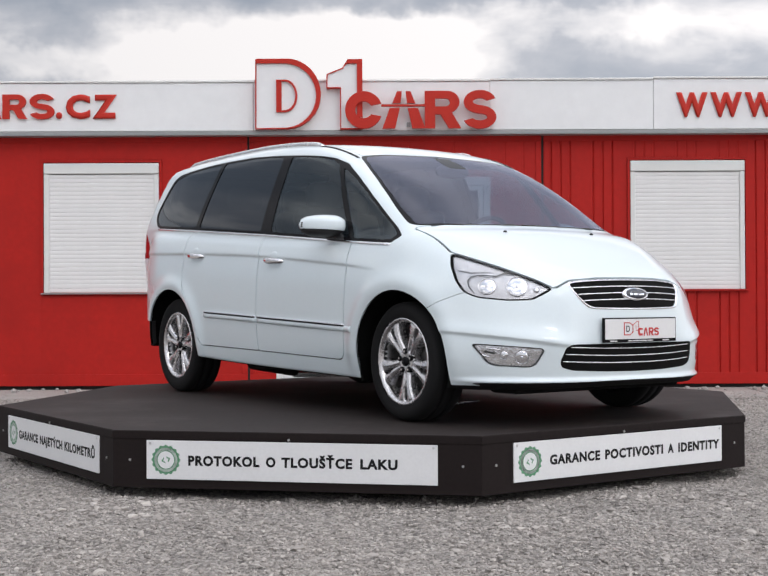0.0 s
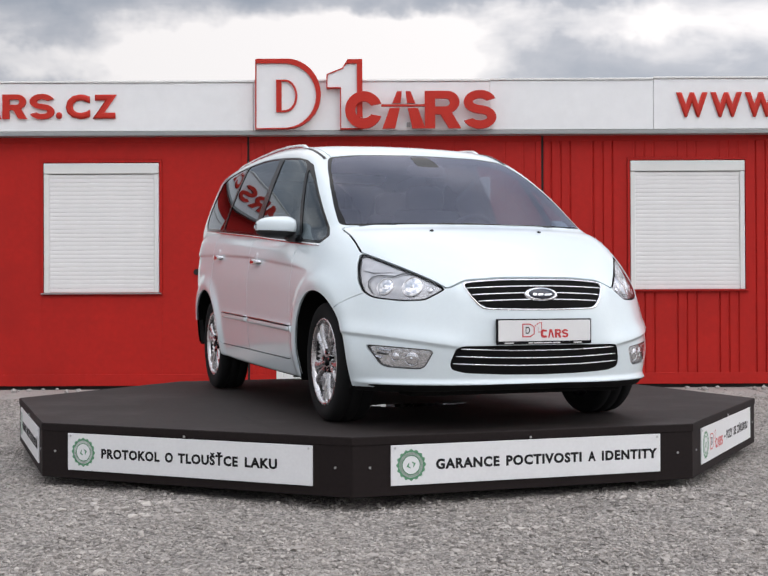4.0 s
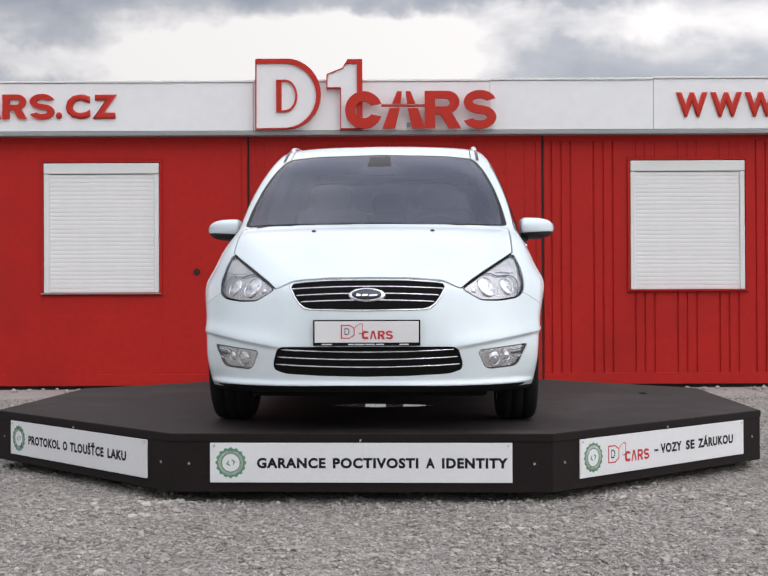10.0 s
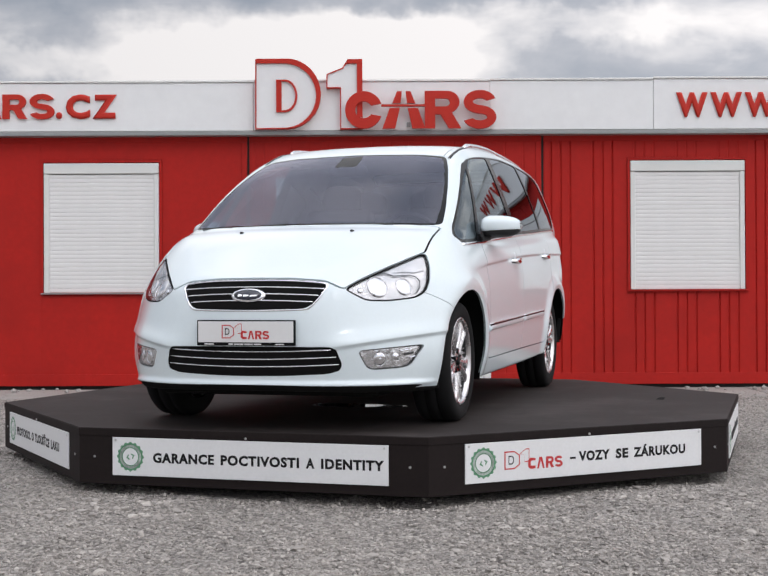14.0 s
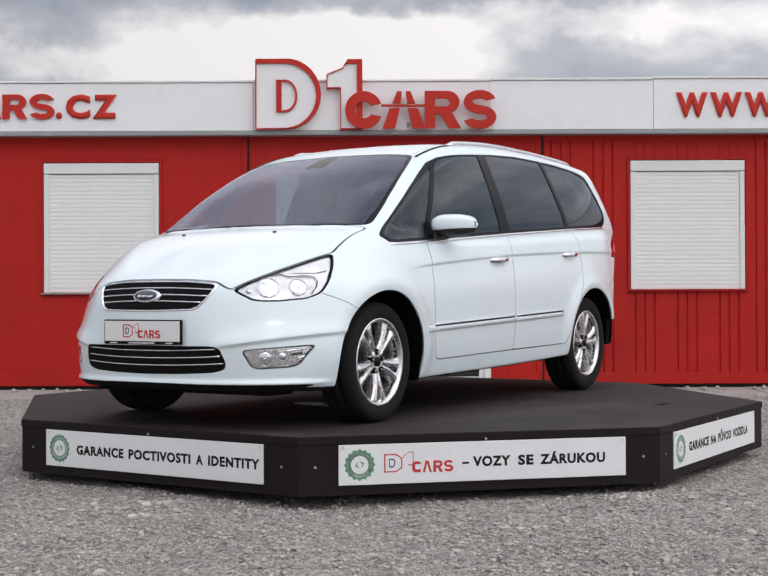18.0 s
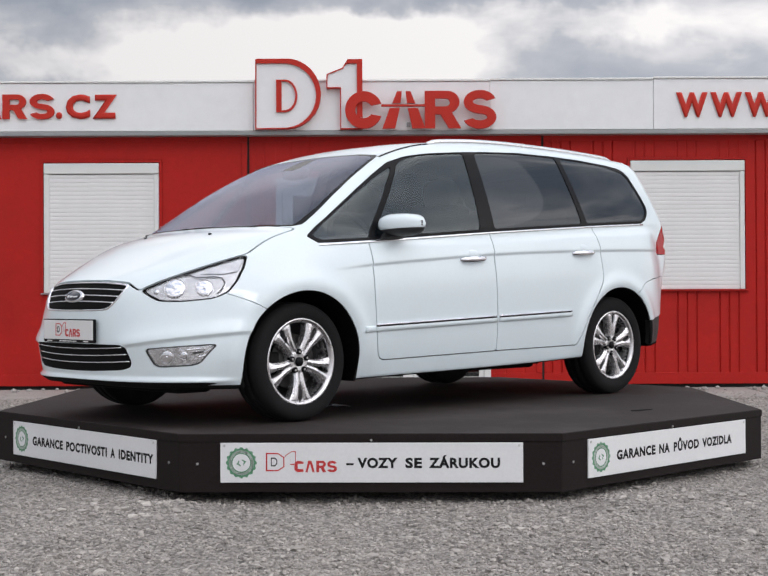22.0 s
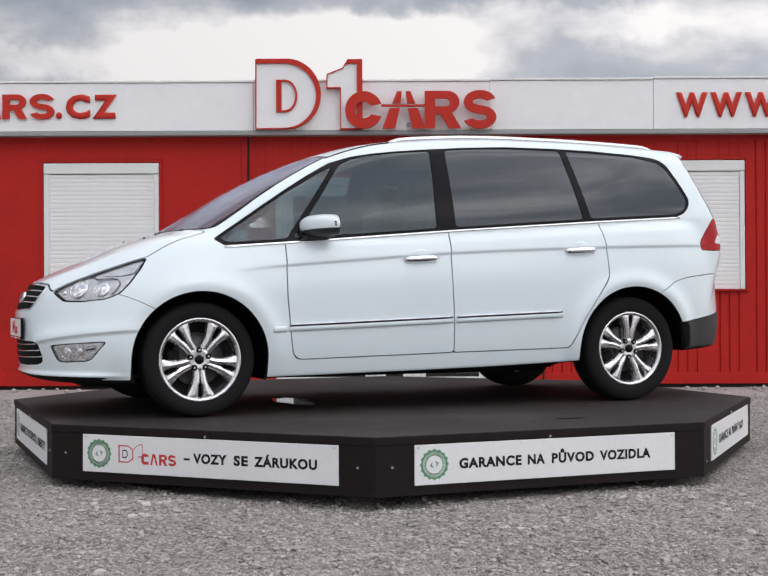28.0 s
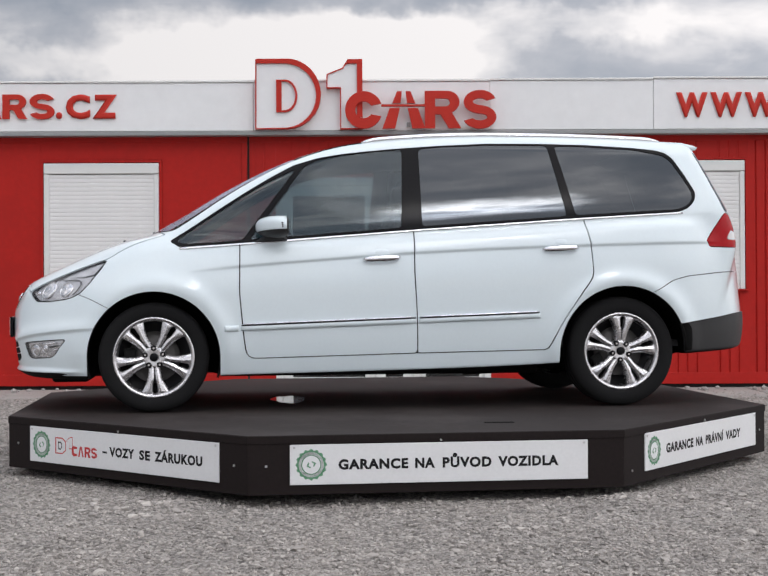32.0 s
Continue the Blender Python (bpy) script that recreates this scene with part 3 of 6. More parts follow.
    add("fascia_back", box(SEAMS[0], SEAMS[-1], FY - 0.115, FY - 0.06, 2.85, 3.36), ROOFM)
    # small vent cap on the cabin wall
    b = cyl((-2.048, FY - 0.02, 1.30), (-2.048, FY + 0.01, 1.30), 0.035, seg=20, bevel=0.006)
    add("vent_cap", b, JOINT, label="small dark round vent cap")
    # the letters of the web address that can be read
    sx = FY - 0.163
    for txt, x0, x1 in (("W", 3.262, 3.612), ("W", 3.640, 3.992), ("W", 4.022, 4.374), (".", 4.47, 4.54)):
        for b in lettering(txt, x0, x1, 2.992, 3.270, 0.03, 0.055):
            b.transform(pose(0, sx - 0.014, 0) @ NEARER)
            add("letter", b, RED_SIGN, label="red raised capital letter")
    for txt, x0, x1, z1 in ((".", -3.602, -3.531, 3.27), ("C", -3.493, -3.222, 3.270), ("Z", -3.195, -2.925, 3.270)):
        for b in lettering(txt, x0, x1, 3.0, z1, 0.03, 0.055):
            b.transform(pose(0, sx - 0.014, 0) @ NEARER)
            add("letter", b, RED_SIGN, label="red raised capital letter")
    # the end of the name beside it, in the blocks of the firm's mark
    slant = [(-4.52, 3.0), (-4.44, 3.0), (-4.40, 3.06), (-4.31, 3.06), (-4.29, 3.0), (-4.205, 3.0), (-4.30, 3.27), (-4.42, 3.27)]
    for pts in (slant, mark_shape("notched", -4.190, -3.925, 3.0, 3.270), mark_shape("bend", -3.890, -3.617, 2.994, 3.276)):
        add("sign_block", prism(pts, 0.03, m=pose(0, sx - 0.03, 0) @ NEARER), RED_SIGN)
    return house


build_building()


def build_logo():
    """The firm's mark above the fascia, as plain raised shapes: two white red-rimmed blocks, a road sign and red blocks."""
    y = FY - 0.23
    logo = empty("rooftop_logo_sign", pose(0, y, 2.862), "white and red raised roof sign with a motorway emblem", "sign")

    def add(name, bm, material, label=""):
        bm.transform(NEARER)
        bm.transform(pose(0, 0, -2.862))
        return part(name, bm, material, logo, label)

    def arc(cx, cz, r, a0, a1, n=14, sz=1.0):
        return [(cx + r * math.cos(radians(a0 + (a1 - a0) * i / n)), cz + sz * r * math.sin(radians(a0 + (a1 - a0) * i / n))) for i in range(n + 1)]

    def band(pts, w):
        """The outline moved inwards by w."""
        n = len(pts)
        out = []
        for i in range(n):
            a, p, c = Vector(pts[i - 1]), Vector(pts[i]), Vector(pts[(i + 1) % n])
            d = ((p - a).normalized() + (c - p).normalized())
            d = d.normalized() if d.length > 1e-6 else (c - a).normalized()
            out.append((p.x - d.y * w, p.y + d.x * w))
        return out

    # block with a round end
    d_out = [(-1.390, 3.635), (-1.390, 2.872), (-1.05, 2.872)] + arc(-1.05, 3.26, 0.382, -88, 88, 16, 1.015) + [(-1.05, 3.648), (-1.375, 3.648)]
    add("sign_plate", prism(band(d_out, 0.016), 0.05, m=pose(0, 0.012, 0)), FASCIA)
    add("rim", ring_plate(d_out, band(d_out, 0.014), 0.075), RED_SIGN, "red rim")
    top = [(-1.378, 3.645), (-1.06, 3.645)] + arc(-1.05, 3.26, 0.382, 86, -82, 20, 1.015) + arc(-1.074, 3.238, 0.356, -80, 88, 20, 1.0) + [(-1.378, 3.596)]
    add("rim", prism(top, 0.02, m=pose(0, -0.012, 0)), RED_SIGN, "broad red upper edge")
    h_out = [(-1.157, 3.414), (-1.157, 3.055), (-1.06, 3.055)] + arc(-1.06, 3.235, 0.135, -85, 85, 10, 1.33) + [(-1.06, 3.414)]
    add("rim", ring_plate(h_out, band(h_out, 0.022), 0.03, m=pose(0, -0.014, 0)), RED_SIGN, "red inner rim")
    add("rim", prism([(-1.15, 3.41), (-1.15, 3.06), (-1.10, 3.06), (-1.10, 3.41)], 0.02, m=pose(0, -0.008, 0)), RED_SIGN)
    # narrow stepped block
    n_out = [(-0.454, 2.868), (-0.208, 2.868), (-0.208, 3.640), (-0.37, 3.640), (-0.43, 3.545), (-0.604, 3.475), (-0.604, 3.320), (-0.454, 3.320)]
    add("sign_plate", prism(band(n_out, 0.012), 0.05, m=pose(0, 0.012, 0)), FASCIA)
    add("rim", ring_plate(n_out, band(n_out, 0.014), 0.075), RED_SIGN, "red rim")
    add("rim", prism([(-0.268, 3.0), (-0.215, 3.0), (-0.215, 3.635), (-0.36, 3.635), (-0.385, 3.59), (-0.268, 3.59)], 0.02, m=pose(0, -0.012, 0)), RED_SIGN)
    # red blocks of the name: an open ring, the road emblem, two blocks
    ring = arc(-0.193, 3.072, 0.205, 20, 340, 30) + arc(-0.193, 3.072, 0.094, 328, 32, 22)
    add("sign_block", prism(ring, 0.05, m=pose(0, -0.05, 0)), RED_SIGN)
    for s in (-1, 1):
        add("road_bar", prism([(0.247 + s * 0.235, 2.868), (0.247 + s * 0.095, 2.868), (0.247 + s * 0.045, 3.09), (0.247 + s * 0.155, 3.09)], 0.05, m=pose(0, -0.05, 0)), RED_SIGN)
        add("road_bar", prism([(0.247 + s * 0.125, 3.145), (0.247 + s * 0.035, 3.145), (0.247 + s * 0.022, 3.275), (0.247 + s * 0.075, 3.275)], 0.05, m=pose(0, -0.05, 0)), RED_SIGN)
    add("road_bar", prism([(0.0, 3.108), (0.494, 3.108), (0.494, 3.130), (0.0, 3.130)], 0.05, m=pose(0, -0.055, 0)), RED_SIGN)
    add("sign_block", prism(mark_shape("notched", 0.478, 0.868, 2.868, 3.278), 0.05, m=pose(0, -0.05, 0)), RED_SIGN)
    add("sign_block", prism(mark_shape("bend", 0.905, 1.262, 2.862, 3.286), 0.05, m=pose(0, -0.05, 0)), RED_SIGN)
    for x in (-1.2, -0.35, 0.3, 1.0):
        add("bracket", box(x - 0.02, x + 0.02, 0.02, 0.14, 2.90, 2.94), ROOFM)
    # slim white board behind the lower part, fixed to the fascia
    add("back_board", box(-1.36, 1.26, 0.085, 0.13, 2.866, 2.90), FASCIA)
    return logo


build_logo()


def build_window(w, k):
    x0, x1, z0, z1 = w
    win = empty("window_%d" % k, pose(0, FY, z0), "white window closed by a slatted roller shutter", "window")
    tagged(win, kind="structure")

    def add(name, bm, material, label=""):
        bm.transform(pose(0, -FY, -z0))
        return part(name, bm, material, win, label)

    add("surround", ring_plate([(x0 - 0.026, z0 - 0.026), (x1 + 0.026, z0 - 0.026), (x1 + 0.026, z1 + 0.026), (x0 - 0.026, z1 + 0.026)],
                               [(x0, z0), (x1, z0), (x1, z1), (x0, z1)], 0.08, pose(0, FY - 0.018, 0)), RED, "red steel surround")
    add("shutter_box", box(x0 + 0.007, x1 - 0.007, FY - 0.016, FY + 0.10, z1 - 0.125, z1 - 0.008, 0.008), FRAME)
    for xa, xb in ((x0 + 0.007, x0 + 0.062), (x1 - 0.062, x1 - 0.007)):
        add("guide_rail", box(xa, xb, FY - 0.008, FY + 0.06, z0 + 0.002, z1 - 0.128, 0.006), FRAME)
    sill = box(x0 - 0.02, x1 + 0.02, FY - 0.045, FY + 0.0, z0 - 0.016, z0 - 0.002, 0.004)
    add("sill", sill, RED if k == 2 else GREY_LIP)
    # slats with a rounded face
    n = 28
    h = (z1 - 0.130 - z0 - 0.004) / n
    b = bmesh.new()
    prof = [(0.004, 0.0005), (0.0015, 0.004), (0.0, h * 0.45), (0.001, h - 0.005), (0.004, h - 0.0008), (0.012, h * 0.5)]
    va = [b.verts.new((x0 + 0.064, p, q)) for p, q in prof]
    vb = [b.verts.new((x1 - 0.064, p, q)) for p, q in prof]
    for i in range(6):
        j = (i + 1) % 6
        b.faces.new((va[i], va[j], vb[j], vb[i]))
    b.faces.new(va[::-1])
    b.faces.new(vb)
    bmesh.ops.recalc_face_normals(b, faces=b.faces[:])
    me = bpy.data.meshes.new("slat")
    b.to_mesh(me)
    b.free()
    me.materials.append(SHUTTER)
    for i in range(n):
        o = new("slat", me)
        o.parent = win
        o.location = (0, 0.008, 0.003 + i * h)
    add("shutter_back", box(x0 + 0.01, x1 - 0.01, FY + 0.035, FY + 0.05, z0 + 0.002, z1 - 0.13), GREY_LIP)


for i, w in enumerate(WINS):
    build_window(w, i + 1)


def build_door():
    """Glazed entrance: a white frame, two leaves and a side light."""
    x0, x1, z0, z1 = DOOR
    door = empty("door_1", pose(0, FY, z0), "white-framed glazed double door with a side light", "door")
    tagged(door, kind="structure")

    def add(name, bm, material, parent=door, label=""):
        bm.transform(pose(0, -FY, -z0))
        return part(name, bm, material, parent, label)

    for xa, xb in ((x0, x0 + 0.07), (0.345, 0.425), (x1 - 0.075, x1)):
        add("door_frame", box(xa, xb, FY - 0.02, FY + 0.07, z0, z1 - 0.0905, 0.006), FRAME)
    add("door_frame", box(x0, x1, FY - 0.022, FY + 0.07, z1 - 0.09, z1, 0.006), FRAME)
    for xa, xb in ((x0 + 0.074, -0.078), (-0.074, 0.341), (0.429, x1 - 0.079)):
        w = 0.11 if xa < 0.4 else 0.05
        leaf = add("door_leaf" if xa < 0.4 else "side_light", ring_plate([(xa, z0 + 0.01), (xb, z0 + 0.01), (xb, z1 - 0.094), (xa, z1 - 0.094)],
                   [(xa + w, z0 + 0.08), (xb - w, z0 + 0.08), (xb - w, z1 - 0.094 - w), (xa + w, z1 - 0.094 - w)], 0.05, pose(0, FY - 0.005, 0)), FRAME)
        p = add("pane", box(xa + w + 0.001, xb - w - 0.001, FY + 0.015, FY + 0.023, z0 + 0.081, z1 - 0.095 - w), GLASS_DOOR, leaf)
        p.visible_shadow = False
        if xa < 0.3:
            hx = xb - 0.05 if xa < -0.5 else xa + 0.05
            add("door_handle", cyl((hx, FY - 0.045, 0.98), (hx, FY - 0.045, 1.14), 0.011, seg=12), ALLOY, leaf)
    add("threshold", box(x0, x1, FY - 0.06, FY + 0.08, 0.006, z0 - 0.001, 0.004), GREY_LIP)


build_door()


def build_strip():
    """Worn concrete slabs along the foot of the cabins."""
    x = -8.0
    k = 0
    rng = random.Random(3)
    while x < 8.2:
        w = 1.0
        b = box(x + 0.006, x + w - 0.006, FY - 1.25, FY + 0.03, -0.06, 0.001 + rng.uniform(-0.004, 0.004), 0.008)
        tagged(part("paving_slab", b, CONCRETE), "worn grey concrete slab along the foot of the cabins", "slab", "slabs before the cabins")
        x += w
        k += 1


build_strip()


def build_rubble():
    rng = random.Random(8)
    for k in range(26):
        x = rng.uniform(3.3, 4.9) if k < 16 else rng.uniform(-4.9, -3.2)
        y, s = FY - rng.uniform(0.05, 0.5), rng.uniform(0.018, 0.045)
        b = bmesh.new()
        bmesh.ops.create_icosphere(b, subdivisions=1, radius=s)
        for v in b.verts:
            v.co *= rng.uniform(0.7, 1.15)
            v.co.z = max(v.co.z * 0.75, -s * 0.3)
        b.transform(pose(0, 0, 0, 0, 0, rng.uniform(0, 360)))
        o = part("stone", b, STONE_A)
        o.location = (x, y, 0.004 + s * 0.3)
        tagged(o, "pale broken stone lying at the foot of the cabin wall", "stone", "stones by the wall")


build_rubble()
# ---- turntable platform ----
FACE0 = 1.08           # turn of the octagon against the table's zero
AP = 2.280             # distance from the axis to a side


def octagon(ap, z, turn=FACE0):
    r = ap / math.cos(math.pi / 8)
    return [(r * math.cos(radians(turn + 22.5 + 45 * k)), r * math.sin(radians(turn + 22.5 + 45 * k)), z) for k in range(8)]


def octo_slab(ap, z0, z1, bevel=0.0):
    b = bmesh.new()
    lo = [b.verts.new(p) for p in octagon(ap, z0)]
    hi = [b.verts.new(p) for p in octagon(ap, z1)]
    b.faces.new(lo[::-1])
    b.faces.new(hi)
    for i in range(8):
        j = (i + 1) % 8
        b.faces.new((lo[i], lo[j], hi[j], hi[i]))
    if bevel:
        bmesh.ops.bevel(b, geom=[e for e in b.edges if abs(e.verts[0].co.z - e.verts[1].co.z) < 1e-5], offset=bevel, segments=2, affect="EDGES")
    return b


def logo_marks(parent, x0, x1, z0, z1, y=-0.0045, scale=1.0):
    """The firm's small mark as plain shapes: two pale rimmed blocks and four red blocks."""
    w, h = x1 - x0, z1 - z0
    P = lambda u, v: (x0 + u * w, z0 + v * h)
    m = pose(0, y, 0)
    for pts in ([P(0, 0.05), P(0.17, 0.05), P(0.26, 0.25), P(0.26, 0.72), P(0.17, 0.92), P(0, 0.92)],
                [P(0.34, 0.35), P(0.34, 0.72), P(0.27, 0.72), P(0.27, 0.80), P(0.36, 1.0), P(0.42, 1.0), P(0.42, 0.35)]):
        n = len(pts)
        c = Vector((sum(p[0] for p in pts) / n, sum(p[1] for p in pts) / n))
        inner = [tuple(c + (Vector(p) - c) * 0.86) for p in pts]
        part("logo_rim", ring_plate(pts, inner, 0.002, m), RED_INK, parent)
    d = [P(0.07, 0.28), P(0.13, 0.28), P(0.16, 0.4), P(0.16, 0.6), P(0.13, 0.7), P(0.07, 0.7)]
    c = Vector(P(0.112, 0.49))
    part("logo_rim", ring_plate(d, [tuple(c + (Vector(p) - c) * 0.72) for p in d], 0.002, m), INK, parent)
    for k in range(4):
        u0, u1 = 0.40 + 0.152 * k, 0.40 + 0.152 * k + 0.125
        if k == 1:
            pts = [P(u0, 0.0), P(u0 + 0.03, 0.0), P(u0 + 0.063, 0.42), P(u0 + 0.10, 0.0), P(u1 + 0.005, 0.0), P(u0 + 0.085, 0.55), P(u0 + 0.04, 0.55)]
        elif k == 0:
            pts = [P(u1, 0.40), P(u1, 0.5), P(u0 + 0.04, 0.55), P(u0, 0.42), P(u0, 0.12), P(u0 + 0.04, 0.0), P(u1, 0.02), P(u1, 0.15), P(u0 + 0.045, 0.16), P(u0 + 0.045, 0.40)]
        else:
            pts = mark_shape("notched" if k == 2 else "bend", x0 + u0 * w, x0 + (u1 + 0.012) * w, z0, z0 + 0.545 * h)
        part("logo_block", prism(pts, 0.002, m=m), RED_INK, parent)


def seal(parent, cx, cz, r):
    """Green rosette: a scalloped ring round a plain disc with two chevrons."""
    out = []
    for k in range(96):
        a = 2 * math.pi * k / 96
        q = r * (1 + 0.055 * math.cos(16 * a))
        out.append((cx + q * math.cos(a), cz + q * math.sin(a)))
    circ = lambda q: [(cx + q * math.cos(2 * math.pi * k / 96), cz + q * math.sin(2 * math.pi * k / 96)) for k in range(96)]
    s = part("seal", ring_plate(out, circ(r * 0.84), 0.002, pose(0, -0.0045, 0)), GREEN, parent, "green scalloped rosette seal")
    part("ring", ring_plate(circ(r * 0.84), circ(r * 0.66), 0.0015, pose(0, -0.004, 0)), GREEN_PALE, parent)
    part("ring", ring_plate(circ(r * 0.66), circ(r * 0.60), 0.002, pose(0, -0.0045, 0)), GREEN, parent)
    for sgn in (-1, 1):
        pts = [(sgn * 0.10, 0.22), (sgn * 0.34, 0.0), (sgn * 0.10, -0.22), (sgn * 0.10, -0.11), (sgn * 0.20, 0.0), (sgn * 0.10, 0.11)]
        c, sn = math.cos(0.3), math.sin(0.3)
        pts = [(cx + r * (x * c - z * sn), cz + r * (x * sn + z * c)) for x, z in pts]
        part("mark", prism(pts, 0.002, m=pose(0, -0.0045, 0)), GREEN, parent)


def build_turntable():
    table = empty("turntable_platform", pose(0, 0, 0), "octagonal dark brown display turntable with white signs round its skirt", "platform")
    # deck in boards side by side, cut to the octagon
    n = 8
    w = 2 * (AP + 0.02) / n
    for k in range(n):
        b = octo_slab(AP - 0.001, TOP - 0.032, TOP)
        x0 = -AP - 0.02 + k * w
        geom = b.verts[:] + b.edges[:] + b.faces[:]
        if k:
            g = bmesh.ops.bisect_plane(b, geom=geom, plane_co=(x0 + 0.0003, 0, 0), plane_no=(1, 0, 0), clear_inner=True)
            bmesh.ops.holes_fill(b, edges=b.edges[:])
        geom = b.verts[:] + b.edges[:] + b.faces[:]
        if k < n - 1:
            bmesh.ops.bisect_plane(b, geom=geom, plane_co=(x0 + w - 0.0003, 0, 0), plane_no=(1, 0, 0), clear_outer=True)
            bmesh.ops.holes_fill(b, edges=b.edges[:])
        part("deck_board", b, DECK, table)
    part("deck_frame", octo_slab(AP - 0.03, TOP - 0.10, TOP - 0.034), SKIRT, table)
    part("base_drum", lathe_z([(0.0, 0.0), (1.75, 0.0), (1.75, TOP - 0.11), (0.0, TOP - 0.11)], 40), LINER, table, "black steel drum under the deck")
    part("lifting_slot", box(1.78, 1.82, 0.36, 0.52, TOP - 0.001, TOP + 0.0025, 0.001), LINER, table, "dark lifting slot in the deck")
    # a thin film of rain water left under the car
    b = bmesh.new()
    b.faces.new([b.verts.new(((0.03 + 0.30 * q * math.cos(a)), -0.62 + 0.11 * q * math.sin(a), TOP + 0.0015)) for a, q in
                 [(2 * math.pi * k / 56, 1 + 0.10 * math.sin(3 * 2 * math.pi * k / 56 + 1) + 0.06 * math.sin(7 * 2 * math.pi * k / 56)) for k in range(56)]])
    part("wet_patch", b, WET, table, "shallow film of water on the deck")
    half = AP * math.tan(math.pi / 8)
    # each word with its stretch along the board
    texts = {-180: (("GARANCE", 0.140, 0.368), ("NAJETÝCH", 0.392, 0.640), ("KILOMETRŮ", 0.664, 0.965)),
             -135: (("PROTOKOL", 0.149, 0.399), ("O", 0.421, 0.4545), ("TLOUŠŤCE", 0.475, 0.716), ("LAKU", 0.743, 0.868)),
             -90: (("GARANCE", 0.156, 0.3845), ("POCTIVOSTI", 0.4087, 0.6913), ("A", 0.7155, 0.7454), ("IDENTITY", 0.7688, 0.986)),
             -45: (("–", 0.417, 0.441), ("VOZY", 0.454, 0.586), ("SE", 0.612, 0.667), ("ZÁRUKOU", 0.690, 0.924)),
             0: (("GARANCE", 0.159, 0.390), ("NA", 0.413, 0.479), ("PŮVOD", 0.505, 0.670), ("VOZIDLA", 0.693, 0.898)),
             45: (("GARANCE", 0.165, 0.395), ("NA", 0.418, 0.482), ("PRÁVNÍ", 0.506, 0.672), ("VADY", 0.694, 0.84))}
    z0, z1 = 0.085, 0.281
    L = 1.495
    for k in range(8):
        a = -180 + 45 * k
        m = pose(0, 0, 0, 0, 0, a + FACE0 + 90)
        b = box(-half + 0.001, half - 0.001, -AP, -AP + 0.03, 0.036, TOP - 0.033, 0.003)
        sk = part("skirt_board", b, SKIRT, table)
        # added strip: covers the deck boards' edge in the darker skirt colour
        et = part("dark_edge_cover", box(-half - 0.001, half + 0.001, -AP - 0.005, -AP - 0.0015, TOP - 0.040, TOP - 0.003, 0.0015), SKIRT, table)
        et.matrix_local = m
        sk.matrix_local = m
        for sx, sz in ((-0.855, 0.110 if a == 45 else 0.178), (0.855, 0.178)):
            if (a, sx) != (0, 0.855):
                part("screw", cyl((sx, -AP - 0.004, sz), (sx, -AP + 0.005, sz), 0.0065, seg=10), STEEL, sk)
        if a not in texts:
            continue
        off, up = {-135: (-0.016, -0.002), -90: (-0.001, 0.0), -45: (0.007, 0.001), 0: (0.008, 0.0), 45: (0.03, 0.008)}.get(a, (0.01, 0.0))
        bd = part("sign_board", box(-L / 2, L / 2, -0.004, 0.004, z0, z1, 0.0015, 1), SIGN, table, "white sign board with black capitals and a green seal")
        bd.matrix_local = m @ pose(off, -AP - 0.004, up)
        cz = (z0 + z1) / 2
        for txt, u0, u1 in texts[a]:
            for b in lettering(txt, -L / 2 + u0 * L, -L / 2 + u1 * L, cz - 0.027, cz + 0.0245, 0.0016, 0.045, 1.12):
                b.transform(pose(0, -0.0046, 0))
                part("letter", b, INK, bd)
        seal(bd, -L / 2 + 0.104, cz, 0.0735)
        if a == -45:
            logo_marks(bd, -L / 2 + 0.151 * L, -L / 2 + 0.388 * L, cz - 0.047, cz + 0.057)
        for sx in (-L / 2 + 0.02, 0.0, L / 2 - 0.02):
            zz = z1 - 0.014 if sx else z1 + 0.012
            part("screw", cyl((sx, -0.0065, zz), (sx, 0.0, zz), 0.006, seg=8), STEEL, bd)
    return table


def lathe_z(profile, seg):
    b = lathe([(r, a) for r, a in profile], seg)
    b.transform(Matrix(((0, 1, 0, 0), (0, 0, 1, 0), (1, 0, 0, 0), (0, 0, 0, 1))))
    return b


TABLE = build_turntable()
